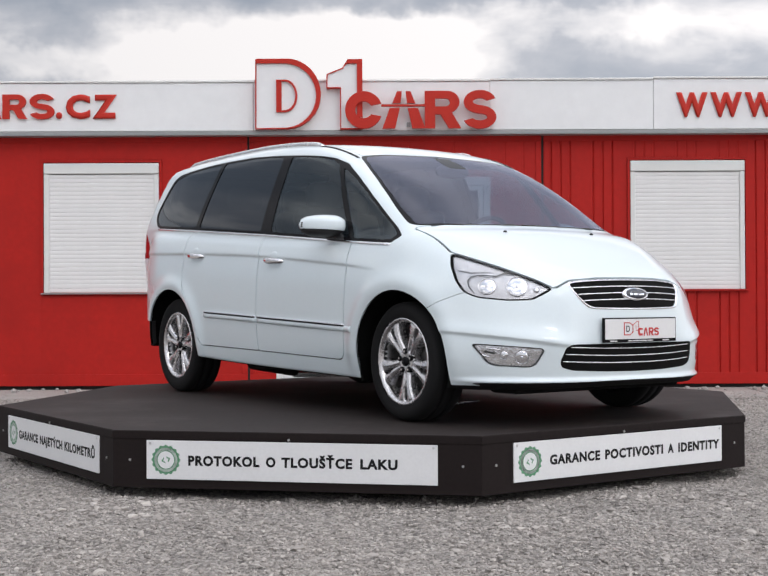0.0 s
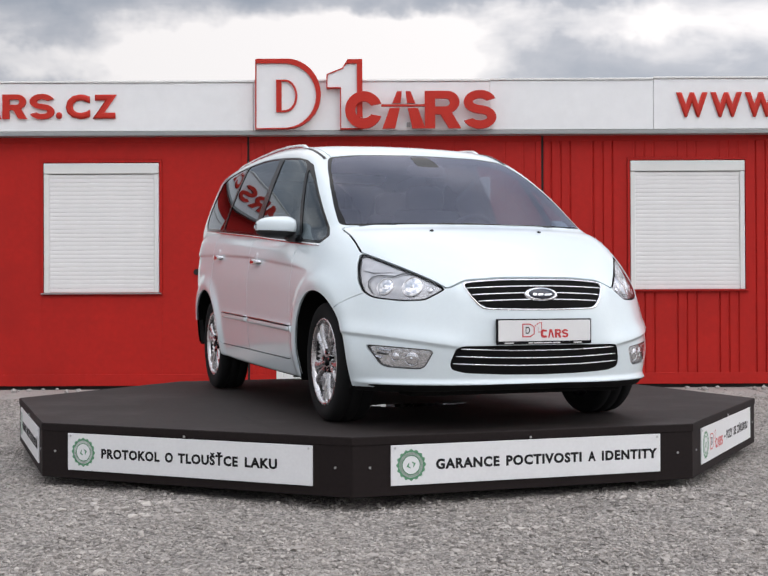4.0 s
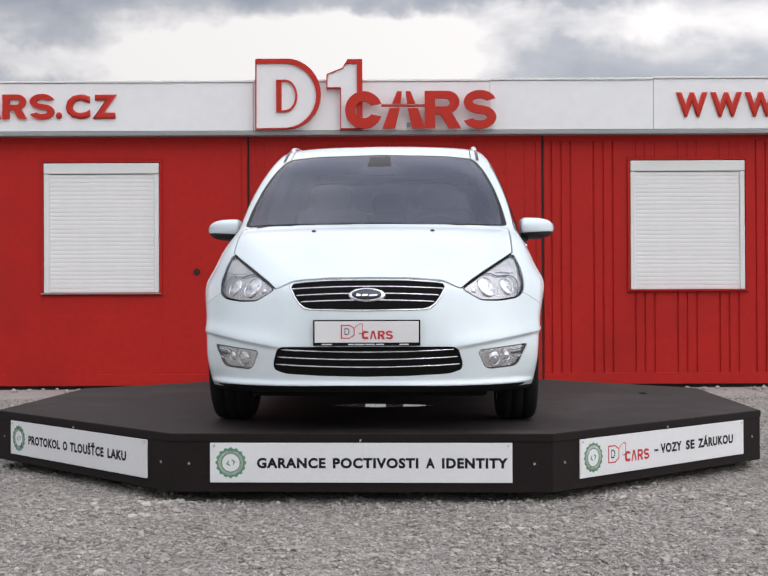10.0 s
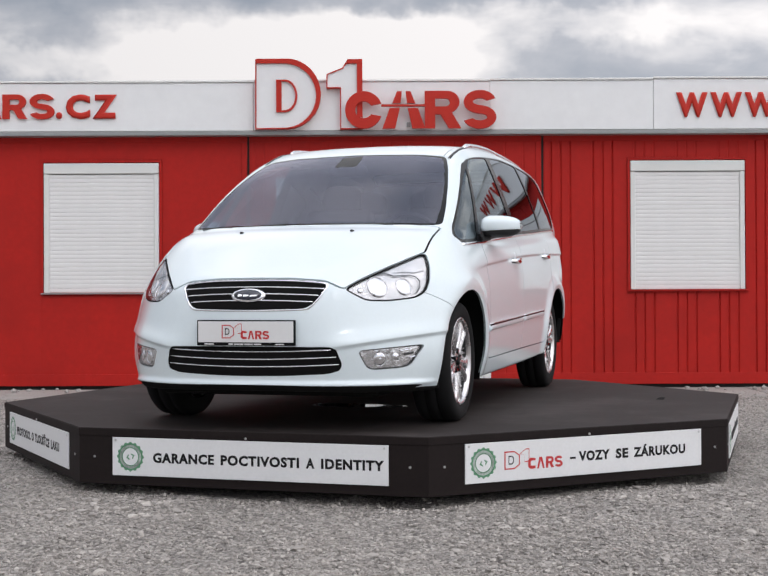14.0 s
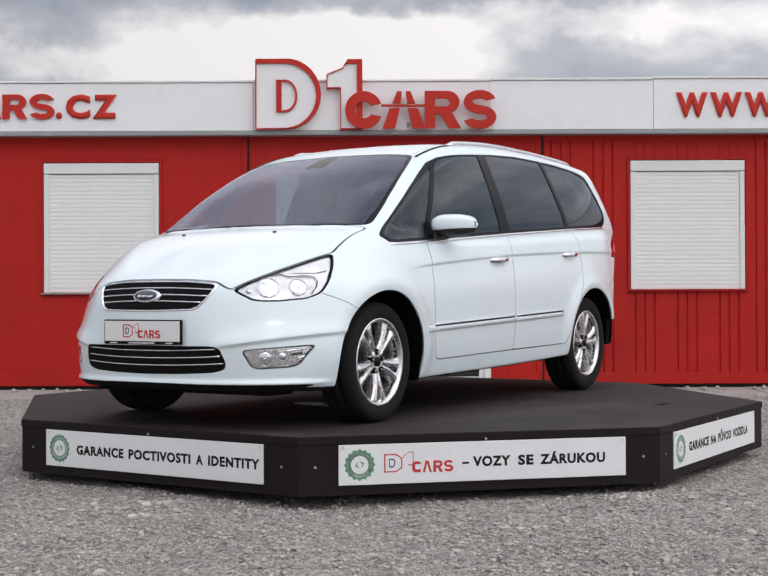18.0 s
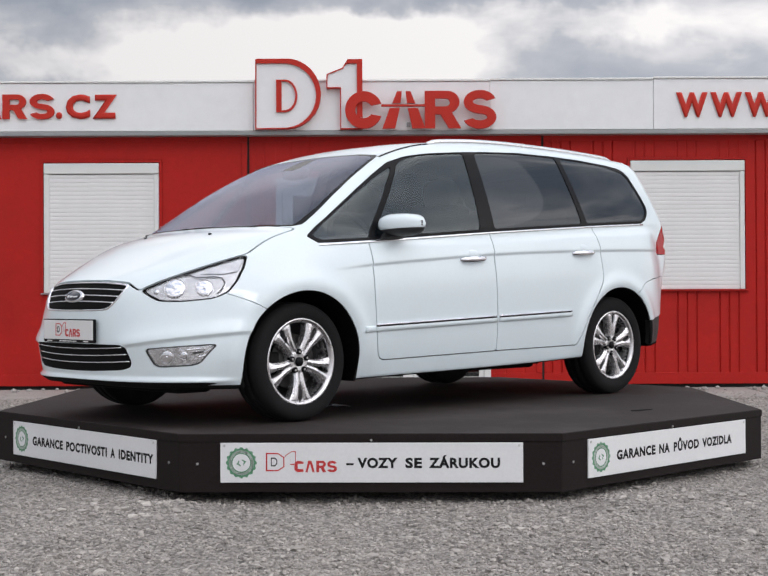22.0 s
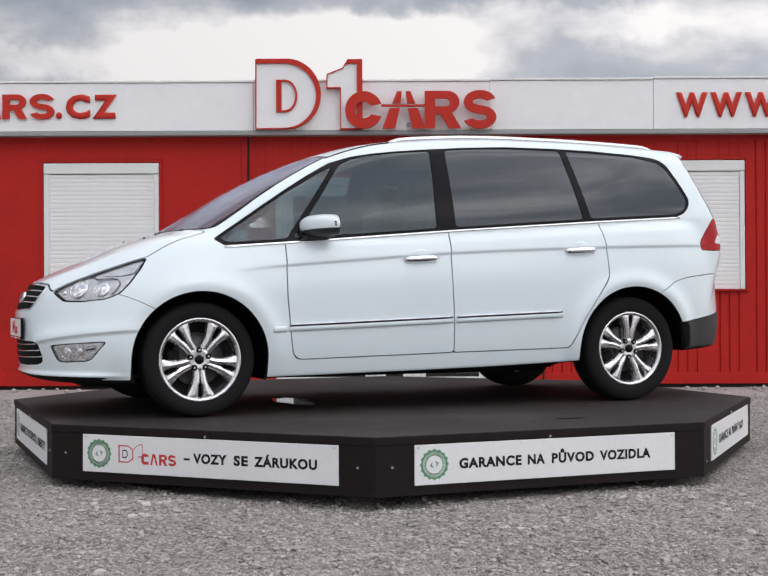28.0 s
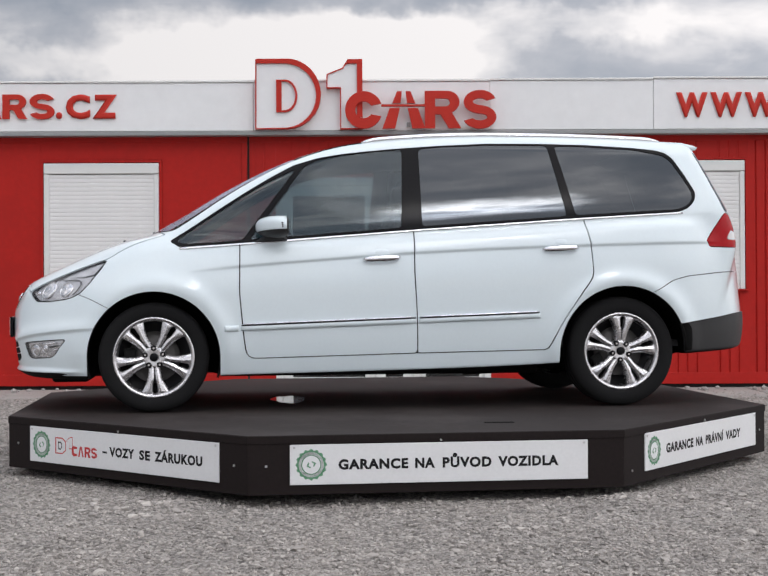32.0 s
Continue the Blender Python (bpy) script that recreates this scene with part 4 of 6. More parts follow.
# ---- car: one smooth body given by curves, then trimmed into its panels ----
def curve(pts, blur=0.05):
    """A smooth function through a few points."""
    p = np.array(pts, float)
    x, y = p[:, 0], p[:, 1]
    h = np.diff(x)
    d = np.diff(y) / h
    s = np.zeros(len(x))
    s[0], s[-1] = d[0], d[-1]
    for i in range(1, len(x) - 1):
        s[i] = 0.0 if d[i - 1] * d[i] <= 0 else (h[i - 1] + h[i]) / (h[i] / d[i - 1] + h[i - 1] / d[i])
    g = np.linspace(x[0] - 1.5, x[-1] + 1.5, 2400)
    k = np.clip(np.searchsorted(x, g) - 1, 0, len(h) - 1)
    t = (g - x[k]) / h[k]
    v = ((1 + 2 * t) * (1 - t) ** 2 * y[k] + t * (1 - t) ** 2 * h[k] * s[k] + t * t * (3 - 2 * t) * y[k + 1] + t * t * (t - 1) * h[k] * s[k + 1])
    v = np.where(g < x[0], y[0] + (g - x[0]) * s[0], np.where(g > x[-1], y[-1] + (g - x[-1]) * s[-1], v))
    if blur:
        r = int(3 * blur / (g[1] - g[0])) + 1
        w = np.exp(-0.5 * (np.arange(-r, r + 1) * (g[1] - g[0]) / blur) ** 2)
        w /= w.sum()
        v = np.convolve(np.concatenate([v[0] + (v[1] - v[0]) * np.arange(-r, 0), v, v[-1] + (v[-1] - v[-2]) * np.arange(1, r + 1)]), w, "valid")
    return lambda q: np.interp(q, g, v)


def smax(a, b, r):
    h = np.clip(0.5 + 0.5 * (a - b) / r, 0, 1)
    return b * (1 - h) + a * h + r * h * (1 - h)


def smin(a, b, r):
    return -smax(-a, -b, r)


HUB_F, HUB_R = (-1.462, 0.326), (1.378, 0.338)
belt = curve([(-2.4, 0.64), (-2.1, 0.71), (-1.83, 0.80), (-1.45, 0.905), (-1.2, 0.957), (-0.955, 0.99), (0.1, 1.076), (1.14, 1.151), (1.78, 1.19), (2.3, 1.20)], 0.06)
wide = curve([(-0.2, 0.86), (0.0, 0.885), (0.10, 0.903), (0.3, 0.926), (0.5, 0.934), (0.65, 0.935), (0.8, 0.920), (0.92, 0.893), (1.0, 0.868), (1.15, 0.805), (1.3, 0.72)], 0.03)
nose = curve([(0.15, -2.27), (0.20, -2.31), (0.26, -2.335), (0.33, -2.355), (0.45, -2.385), (0.58, -2.383), (0.66, -2.378), (0.72, -2.362), (0.78, -2.305), (0.88, -2.18), (1.0, -2.03)], 0.02)
tail = curve([(0.2, 2.26), (0.35, 2.38), (0.5, 2.40), (0.6, 2.392), (0.72, 2.376), (0.85, 2.362), (1.0, 2.342), (1.2, 2.278), (1.4, 2.165), (1.6, 2.025)], 0.03)
hood = curve([(-2.45, 0.66), (-2.27, 0.77), (-2.07, 0.866), (-1.83, 0.978), (-1.69, 1.032), (-1.55, 1.063), (-1.40, 1.08), (-1.2, 1.09), (-0.8, 1.06), (0.1, 1.10), (1.2, 1.17), (2.4, 1.22)], 0.05)
roof = curve([(-1.85, 0.86), (-1.55, 1.05), (-1.3, 1.198), (-1.1, 1.322), (-0.9, 1.432), (-0.7, 1.526), (-0.55, 1.584), (-0.3, 1.65), (0.0, 1.685), (0.3, 1.704), (0.6, 1.711), (0.9, 1.711), (1.3, 1.705), (1.7, 1.69), (1.95, 1.674)], 0.05)
gate = curve([(0.3, 2.06), (0.8, 2.26), (1.0, 2.31), (1.15, 2.275), (1.37, 2.163), (1.6, 2.035), (1.75, 1.96)], 0.04)
glass_x = curve([(-1.6, 0.80), (-1.3, 0.822), (-0.9, 0.852), (0.0, 0.870), (1.0, 0.868), (1.8, 0.838), (2.3, 0.78)], 0.08)
under = curve([(-2.4, 0.225), (-2.2, 0.20), (-1.85, 0.195), (-1.0, 0.212), (0.95, 0.262), (1.7, 0.315), (2.4, 0.345)], 0.05)
bulge = curve([(0.15, 2.6), (0.30, 2.46), (0.43, 2.3), (0.55, 2.12), (0.65, 2.06), (0.75, 2.12), (0.9, 2.2)], 0.03)
inset = curve([(0.25, 0.0), (0.30, 0.0), (0.36, 0.006), (0.41, 0.021), (0.45, 0.020), (0.5, 0.017), (0.58, 0.012), (0.62, 0.015), (0.65, 0.023), (0.69, 0.033), (0.72, 0.035), (0.745, 0.025), (0.765, 0.006), (0.79, 0.0), (0.9, 0.0)], 0.008)
crease = curve([(-1.35, 0.815), (-1.0, 0.855), (-0.6, 0.888), (0.1, 0.940), (1.1, 0.985), (2.2, 1.015)], 0.1)


def body(x, y, z):
    """Negative inside the car, zero on its skin (left half, x >= 0)."""
    b = np.maximum(belt(y), 0.55)
    t = (z - 0.2) / (b - 0.2)
    W = np.maximum(wide(t), 0.3)
    for hy, hz in (HUB_F, HUB_R):
        r = np.hypot(y - hy, z - hz)
        W = W + (0.018 if hy < 0 else 0.024) * np.exp(-((r - 0.435) / 0.060) ** 2) * np.clip((z - 0.15) / 0.2, 0, 1)
    inside = np.clip((y + 1.28) / 0.35, 0, 1)
    W = W + 0.0062 * np.tanh((z - crease(y)) / 0.008) * inside * np.clip((2.2 - y) / 0.3, 0, 1)
    yf, yr = -1.42, 1.58
    q = np.clip((yf - y) / np.maximum(yf - nose(z), 0.2), 0, None)
    p = np.clip((y - yr) / np.maximum(tail(z) - yr, 0.2), 0, None)
    k = np.where(y < 0, bulge(z), 2.32)
    side = ((q ** k + p ** k + (np.maximum(x, 0) / W) ** k) ** (1 / k) - 1) * 0.9
    # bumper ledge over the fog lamps and chin below
    zl = z - (0.432 + (x - 0.45) * 0.16)
    led = 0.015 * np.where(zl > 0, np.exp(-(zl / 0.055) ** 2), np.exp(-(zl / 0.013) ** 2)) * np.clip((-1.72 - y) / 0.2, 0, 1) * np.clip((x - 0.34) / 0.16, 0, 1)
    chin = 0.020 * np.exp(-((z - 0.240) / 0.016) ** 2) * np.clip((-1.85 - y) / 0.2, 0, 1)
    side = side - led - chin + inset(z) * np.clip(1 - (x / 0.42) ** 2, 0, 1) * (y < -1.9)
    zh = hood(y - 0.20 * x * x) - 0.018 * (x / 0.75) ** 4
    rad = 0.05 + 0.03 * np.clip((-1.2 - y) / 0.3, 0, 1) - 0.03 * np.clip((-1.9 - y) / 0.3, 0, 1)
    low = smax(side, (z - zh) * 0.9, rad)
    zb = np.maximum(belt(y), 0.9)
    gx = glass_x(y) - 0.178 * (np.clip(z - zb, 0, None) / 0.5) ** 1.25
    zr = roof(y - 0.07 * x * x) - 0.018 * (x / 0.65) ** 2 - 0.018 * (x / 0.65) ** 6
    cab = smax(x - gx, (z - zr) * 0.85, 0.065)
    cab = smax(cab, (y - gate(z) + 0.24 * x * x) * 0.9, 0.05)
    cab = smax(cab, -1.62 - y, 0.03)
    f = smin(low, cab, 0.025)
    return smax(f, (under(y) - z), 0.025)


def normals_at(P):
    e = 0.0015
    g = np.stack([body(*(P + d).T) - body(*(P - d).T) for d in np.eye(3) * e], 1)
    return g / np.maximum(np.linalg.norm(g, axis=1), 1e-9)[:, None]


def shoot(O, D, far):
    """First crossing of the skin from inside points O along D."""
    lo, hi = np.zeros(len(O)), np.full(len(O), far)
    for _ in range(36):
        m = (lo + hi) / 2
        P = O + D * m[:, None]
        inside = body(P[:, 0], P[:, 1], P[:, 2]) < 0
        lo, hi = np.where(inside, m, lo), np.where(inside, hi, m)
    return O + D * lo[:, None]


def front_y(x, z):
    """Where the nose's skin lies ahead of the point (x, z)."""
    x, z = np.atleast_1d(x).astype(float), np.atleast_1d(z).astype(float)
    lo, hi = np.full(len(x), -1.3), np.full(len(x), -2.6)
    for _ in range(36):
        m = (lo + hi) / 2
        i = body(np.abs(x), m, z) < 0
        lo, hi = np.where(i, m, lo), np.where(i, hi, m)
    return lo


def side_x(y, z):
    y, z = np.atleast_1d(y).astype(float), np.atleast_1d(z).astype(float)
    lo, hi = np.full(len(y), 0.2), np.full(len(y), 1.3)
    for _ in range(36):
        m = (lo + hi) / 2
        i = body(m, y, z) < 0
        lo, hi = np.where(i, m, lo), np.where(i, hi, m)
    return lo


def top_z(x, y):
    x, y = np.atleast_1d(x).astype(float), np.atleast_1d(y).astype(float)
    lo, hi = np.full(len(x), 0.7), np.full(len(x), 2.2)
    for _ in range(36):
        m = (lo + hi) / 2
        i = body(np.abs(x), y, m) < 0
        lo, hi = np.where(i, m, lo), np.where(i, hi, m)
    return lo


def skin():
    """The left half of the skin as a regular net round a spine."""
    a, b = -1.75, 1.75
    cols = [(a, -radians(90) * (1 - i / 44)) for i in range(44)]
    cols += [(a + (b - a) * i / 170, 0.0) for i in range(171)]
    cols += [(b, radians(90) * (i + 1) / 36) for i in range(36)]
    th = np.radians(np.concatenate([np.linspace(-89, -35, 22), np.linspace(-34, 14.2, 112), np.linspace(14.6, 27, 48), np.linspace(27.9, 88.5, 62), [89.9]]))
    O, D = [], []
    for y, ph in cols:
        for t in th:
            O.append((0, y, 0.60))
            D.append((math.cos(t) * math.cos(ph), math.cos(t) * math.sin(ph), math.sin(t)))
    O, D = np.array(O), np.array(D)
    V = shoot(O, D, 2.2)
    V[:, 0] = np.maximum(V[:, 0], 0)
    n, m = len(cols), len(th)
    V[:m, 0] = 0
    V[(n - 1) * m:, 0] = 0
    V[m - 1::m, 0] = 0
    N = normals_at(V)
    T = []
    for i in range(n - 1):
        for j in range(m - 1):
            p, q, r, s = i * m + j, (i + 1) * m + j, (i + 1) * m + j + 1, i * m + j + 1
            T += [(p, q, r), (p, r, s)]
    return V, N, np.array(T)


def clip(mesh, f):
    """Keeps the part of a triangle net where f < 0, cutting triangles on the line f = 0."""
    V, N, T = mesh
    if not len(T):
        return mesh
    s = f[T] < 0
    c = s.sum(1)
    out = [tuple(t) for t in T[c == 3]]
    nv, nn, made = [], [], {}

    def cross(i, j):
        key = (min(i, j), max(i, j))
        if key not in made:
            k = f[i] / (f[i] - f[j])
            nv.append(V[i] + (V[j] - V[i]) * k)
            q = N[i] + (N[j] - N[i]) * k
            nn.append(q / max(np.linalg.norm(q), 1e-9))
            made[key] = len(V) + len(nv) - 1
        return made[key]

    for t, sg in zip(T[(c == 1) | (c == 2)], s[(c == 1) | (c == 2)]):
        k = int(np.argmax(sg)) if sg.sum() == 1 else int(np.argmin(sg))
        a, b2, d = int(t[k]), int(t[(k + 1) % 3]), int(t[(k + 2) % 3])
        ab, ad = cross(a, b2), cross(a, d)
        if sg.sum() == 1:
            out.append((a, ab, ad))
        else:
            out += [(ab, b2, d), (ab, d, ad)]
    if nv:
        V, N = np.concatenate([V, nv]), np.concatenate([N, nn])
    T = np.array(out, int).reshape(-1, 3)
    used = np.unique(T)
    back = np.zeros(len(V), int)
    back[used] = np.arange(len(used))
    return V[used], N[used], back[T]


def take(mesh, fn, gap=0.005):
    """Splits a net along fn = 0: what lies inside, and the rest, with a joint between."""
    f = fn(mesh[0], mesh[1])
    return clip(mesh, f + gap / 2), clip(mesh, gap / 2 - f)


def outline(pts, a, b):
    """Signed distance to an outline in two of the axes; negative inside."""
    P = np.array(pts, float)
    Q = np.roll(P, -1, 0)

    def fn(V, N):
        X = V[:, [a, b]]
        best = np.full(len(X), 1e9)
        odd = np.zeros(len(X), bool)
        for p, q in zip(P, Q):
            d = q - p
            t = np.clip(((X - p) @ d) / max(d @ d, 1e-12), 0, 1)
            best = np.minimum(best, np.linalg.norm(X - p - t[:, None] * d, axis=1))
            hit = (p[1] > X[:, 1]) != (q[1] > X[:, 1])
            xc = p[0] + (X[:, 1] - p[1]) / np.where(abs(d[1]) < 1e-12, 1e-12, d[1]) * d[0]
            odd ^= hit & (X[:, 0] < xc)
        return np.where(odd, -best, best)
    return fn


def both(*fns):
    return lambda V, N: np.max([f(V, N) for f in fns], axis=0)


facing_side = lambda V, N: (0.30 - N[:, 0]) * 0.3
facing_front = lambda V, N: (N[:, 1] + 0.12) * 0.3
ahead = lambda y0: (lambda V, N: V[:, 1] - y0)
behind = lambda y0: (lambda V, N: y0 - V[:, 1])


def rim(mesh, depth):
    """Turns the free edges of a net inwards, so that the panel has thickness."""
    V, N, T = mesh
    if not len(T):
        return mesh
    edges = {}
    for t in T:
        for i in range(3):
            a, b = int(t[i]), int(t[(i + 1) % 3])
            edges[(a, b)] = edges.get((a, b), 0) + 1
    free = [(a, b) for (a, b) in edges if (b, a) not in edges and not (abs(V[a][0]) < 1e-4 and abs(V[b][0]) < 1e-4)]
    nv, nn, nt = [], [], []
    n = len(V)
    for a, b in free:
        e = V[b] - V[a]
        w = np.cross(e, N[a])
        w = w / max(np.linalg.norm(w), 1e-9)
        nv += [V[a], V[b], V[b] - N[b] * depth, V[a] - N[a] * depth]
        nn += [w] * 4
        nt += [(n, n + 3, n + 2), (n, n + 2, n + 1)]
        n += 4
    if not nv:
        return mesh
    return np.concatenate([V, nv]), np.concatenate([N, nn]), np.concatenate([T, np.array(nt)])


def other(mesh):
    """The same net on the right side."""
    V, N, T = mesh
    return V * (-1, 1, 1), N * (-1, 1, 1), T[:, ::-1]


def whole(mesh):
    (V, N, T), (A, B, C) = mesh, other(mesh)
    return np.concatenate([V, A]), np.concatenate([N, B]), np.concatenate([T, C + len(V)])


def shift(mesh, d):
    return mesh[0] - mesh[1] * d, mesh[1], mesh[2]


def panel(name, mesh, material, parent, label="", depth=0.014):
    if depth:
        mesh = rim(mesh, depth)
    me = grid_mesh(name, *[mesh[0], mesh[2], mesh[1]])
    return link_mesh(name, me, material, parent, label)


def pair(name, mesh, material, parent, label="", depth=0.014):
    mesh = rim(mesh, depth) if depth else mesh
    return [panel(name, m, material, parent, label, 0) for m in (mesh, other(mesh))]


# outlines of the openings (side view: y, z; front view: x, z)
DLO = [(-1.372, 1.012), (-1.31, 0.972), (-0.955, 0.999), (0.103, 1.083), (1.139, 1.158), (1.76, 1.198), (1.83, 1.225), (1.879, 1.275), (1.888, 1.325),
       (1.832, 1.432), (1.765, 1.545), (1.72, 1.582), (1.66, 1.598), (1.515, 1.612), (1.2, 1.628), (0.887, 1.633), (0.578, 1.631), (0.272, 1.614),
       (0.0, 1.592), (-0.182, 1.574), (-0.332, 1.556), (-0.481, 1.530), (-0.629, 1.484), (-0.776, 1.402), (-0.923, 1.311), (-1.07, 1.214), (-1.215, 1.115)]
HEADLAMP = [(0.466, 0.712), (0.565, 0.655), (0.66, 0.653), (0.760, 0.668), (0.798, 0.70), (0.803, 0.76), (0.785, 0.84), (0.757, 0.897), (0.738, 0.902), (0.604, 0.815), (0.515, 0.755)]
FOG = [(0.812, 0.436), (0.543, 0.410), (0.580, 0.325), (0.605, 0.313), (0.735, 0.322), (0.760, 0.336)]
GRILLE = [(0.0, 0.757), (0.20, 0.755), (0.37, 0.742), (0.385, 0.728), (0.355, 0.672), (0.322, 0.633), (0.285, 0.617), (0.0, 0.612), (-0.1, 0.612), (-0.1, 0.757)]
LOWGRILLE = [(0.0, 0.432), (0.425, 0.430), (0.448, 0.418), (0.472, 0.345), (0.462, 0.312), (0.40, 0.295), (0.2, 0.286), (0.0, 0.283), (-0.1, 0.283), (-0.1, 0.432)]
SCREEN = [(0.0, 1.080), (0.40, 1.077), (0.715, 1.070), (0.745, 1.080), (0.725, 1.19), (0.688, 1.32), (0.64, 1.44), (0.595, 1.515), (0.565, 1.540), (0.40, 1.557), (0.0, 1.566), (-0.1, 1.566), (-0.1, 1.080)]
PANE = [(0.0, 1.088), (0.40, 1.085), (0.712, 1.081), (0.703, 1.19), (0.668, 1.32), (0.622, 1.435), (0.580, 1.505), (0.552, 1.528), (0.40, 1.547), (0.0, 1.557), (-0.1, 1.557), (-0.1, 1.088)]


def hood_edge(V, N):
    """Negative on the bonnet: above its front edge, inside the wings, ahead of the screen."""
    x, y, z = V.T
    zl = np.interp(x, [0, 0.2, 0.37, 0.41, 0.462, 0.515, 0.604, 0.735, 0.9], [0.770, 0.768, 0.755, 0.738, 0.714, 0.758, 0.818, 0.902, 1.03])
    ys = np.interp(x, [0, 0.4, 0.66, 0.75], [-1.535, -1.50, -1.43, -1.40])
    return np.max([zl - z, x - 0.748, y - ys, (0.25 - N[:, 2]) * 0.3], axis=0)


def arch(hy, hz, r):
    def fn(V, N):
        x, y, z = V.T
        d = np.where(z > hz, np.hypot(y - hy, z - hz) - r, np.abs(y - hy) - r)
        return np.maximum(d, 0.42 - x)
    return fn


def strip_on_side(pts, z0, z1, proud, n=40, back=0.01):
    """A slim bar that follows the car's side along pts (y, z)."""
    P = np.array(pts, float)
    ys = np.linspace(P[0, 0], P[-1, 0], n)
    zs = np.interp(ys, P[:, 0], P[:, 1])
    b = bmesh.new()
    rows = []
    for i, (y, z) in enumerate(zip(ys, zs)):
        e = min(1.0, min(i, n - 1 - i) / 1.5 + 0.25)
        xl, xh = side_x(y, z + z0)[0], side_x(y, z + z1)[0]
        zm = (z0 + z1) / 2
        rows.append([b.verts.new(c) for c in ((xl - back, y, z + z0), (xl + proud * 0.5 * e, y, z + z0), (xl + proud * e, y, z + z0 + 0.25 * (z1 - z0)),
                                              (xh + proud * e, y, z + z0 + 0.75 * (z1 - z0)), (xh + proud * 0.4 * e, y, z + z1), (xh - back, y, z + z1))])
    for p, q in zip(rows, rows[1:]):
        for i in range(6):
            j = (i + 1) % 6
            b.faces.new((p[i], p[j], q[j], q[i]))
    b.faces.new(rows[0])
    b.faces.new(rows[-1][::-1])
    bmesh.ops.recalc_face_normals(b, faces=b.faces[:])
    return b


def mirrored(b):
    c = b.copy()
    c.transform(Matrix.Diagonal((-1, 1, 1, 1)))
    bmesh.ops.reverse_faces(c, faces=c.faces[:])
    return c


def on_both(name, b, material, parent, label="", smooth=True):
    c = mirrored(b)
    return part(name, b, material, parent, label, smooth), part(name, c, material, parent, label, smooth)


def bar_on_nose(xs, zs, thick, proud, deep=0.02):
    """A slim bar across the nose, following its curve at the given heights."""
    b = bmesh.new()
    rows = []
    ys = front_y(np.abs(xs), zs)
    for x, z, y in zip(xs, zs, ys):
        rows.append([b.verts.new(c) for c in ((x, y - proud + deep, z - thick / 2), (x, y - proud, z - thick / 2), (x, y - proud - 0.003, z), (x, y - proud, z + thick / 2), (x, y - proud + deep, z + thick / 2))])
    for p, q in zip(rows, rows[1:]):
        for i in range(5):
            j = (i + 1) % 5
            b.faces.new((p[i], p[j], q[j], q[i]))
    b.faces.new(rows[0])
    b.faces.new(rows[-1][::-1])
    bmesh.ops.recalc_face_normals(b, faces=b.faces[:])
    return b


def blob(cx, cy, cz, rx, ry, rz, e=2.6, nu=28, nv=16):
    """A rounded block (superellipsoid)."""
    b = bmesh.new()
    sg = lambda v, p: math.copysign(abs(v) ** p, v)
    rows = []
    for i in range(nv + 1):
        a = -math.pi / 2 + math.pi * i / nv
        rows.append([b.verts.new((cx + rx * sg(math.cos(a), 2 / e) * sg(math.cos(t), 2 / e), cy + ry * sg(math.cos(a), 2 / e) * sg(math.sin(t), 2 / e), cz + rz * sg(math.sin(a), 2 / e)))
                     for t in [2 * math.pi * k / nu for k in range(nu)]])
    for p, q in zip(rows, rows[1:]):
        for k in range(nu):
            l = (k + 1) % nu
            b.faces.new((p[k], p[l], q[l], q[k]))
    bmesh.ops.remove_doubles(b, verts=b.verts[:], dist=1e-5)
    bmesh.ops.recalc_face_normals(b, faces=b.faces[:])
    return b


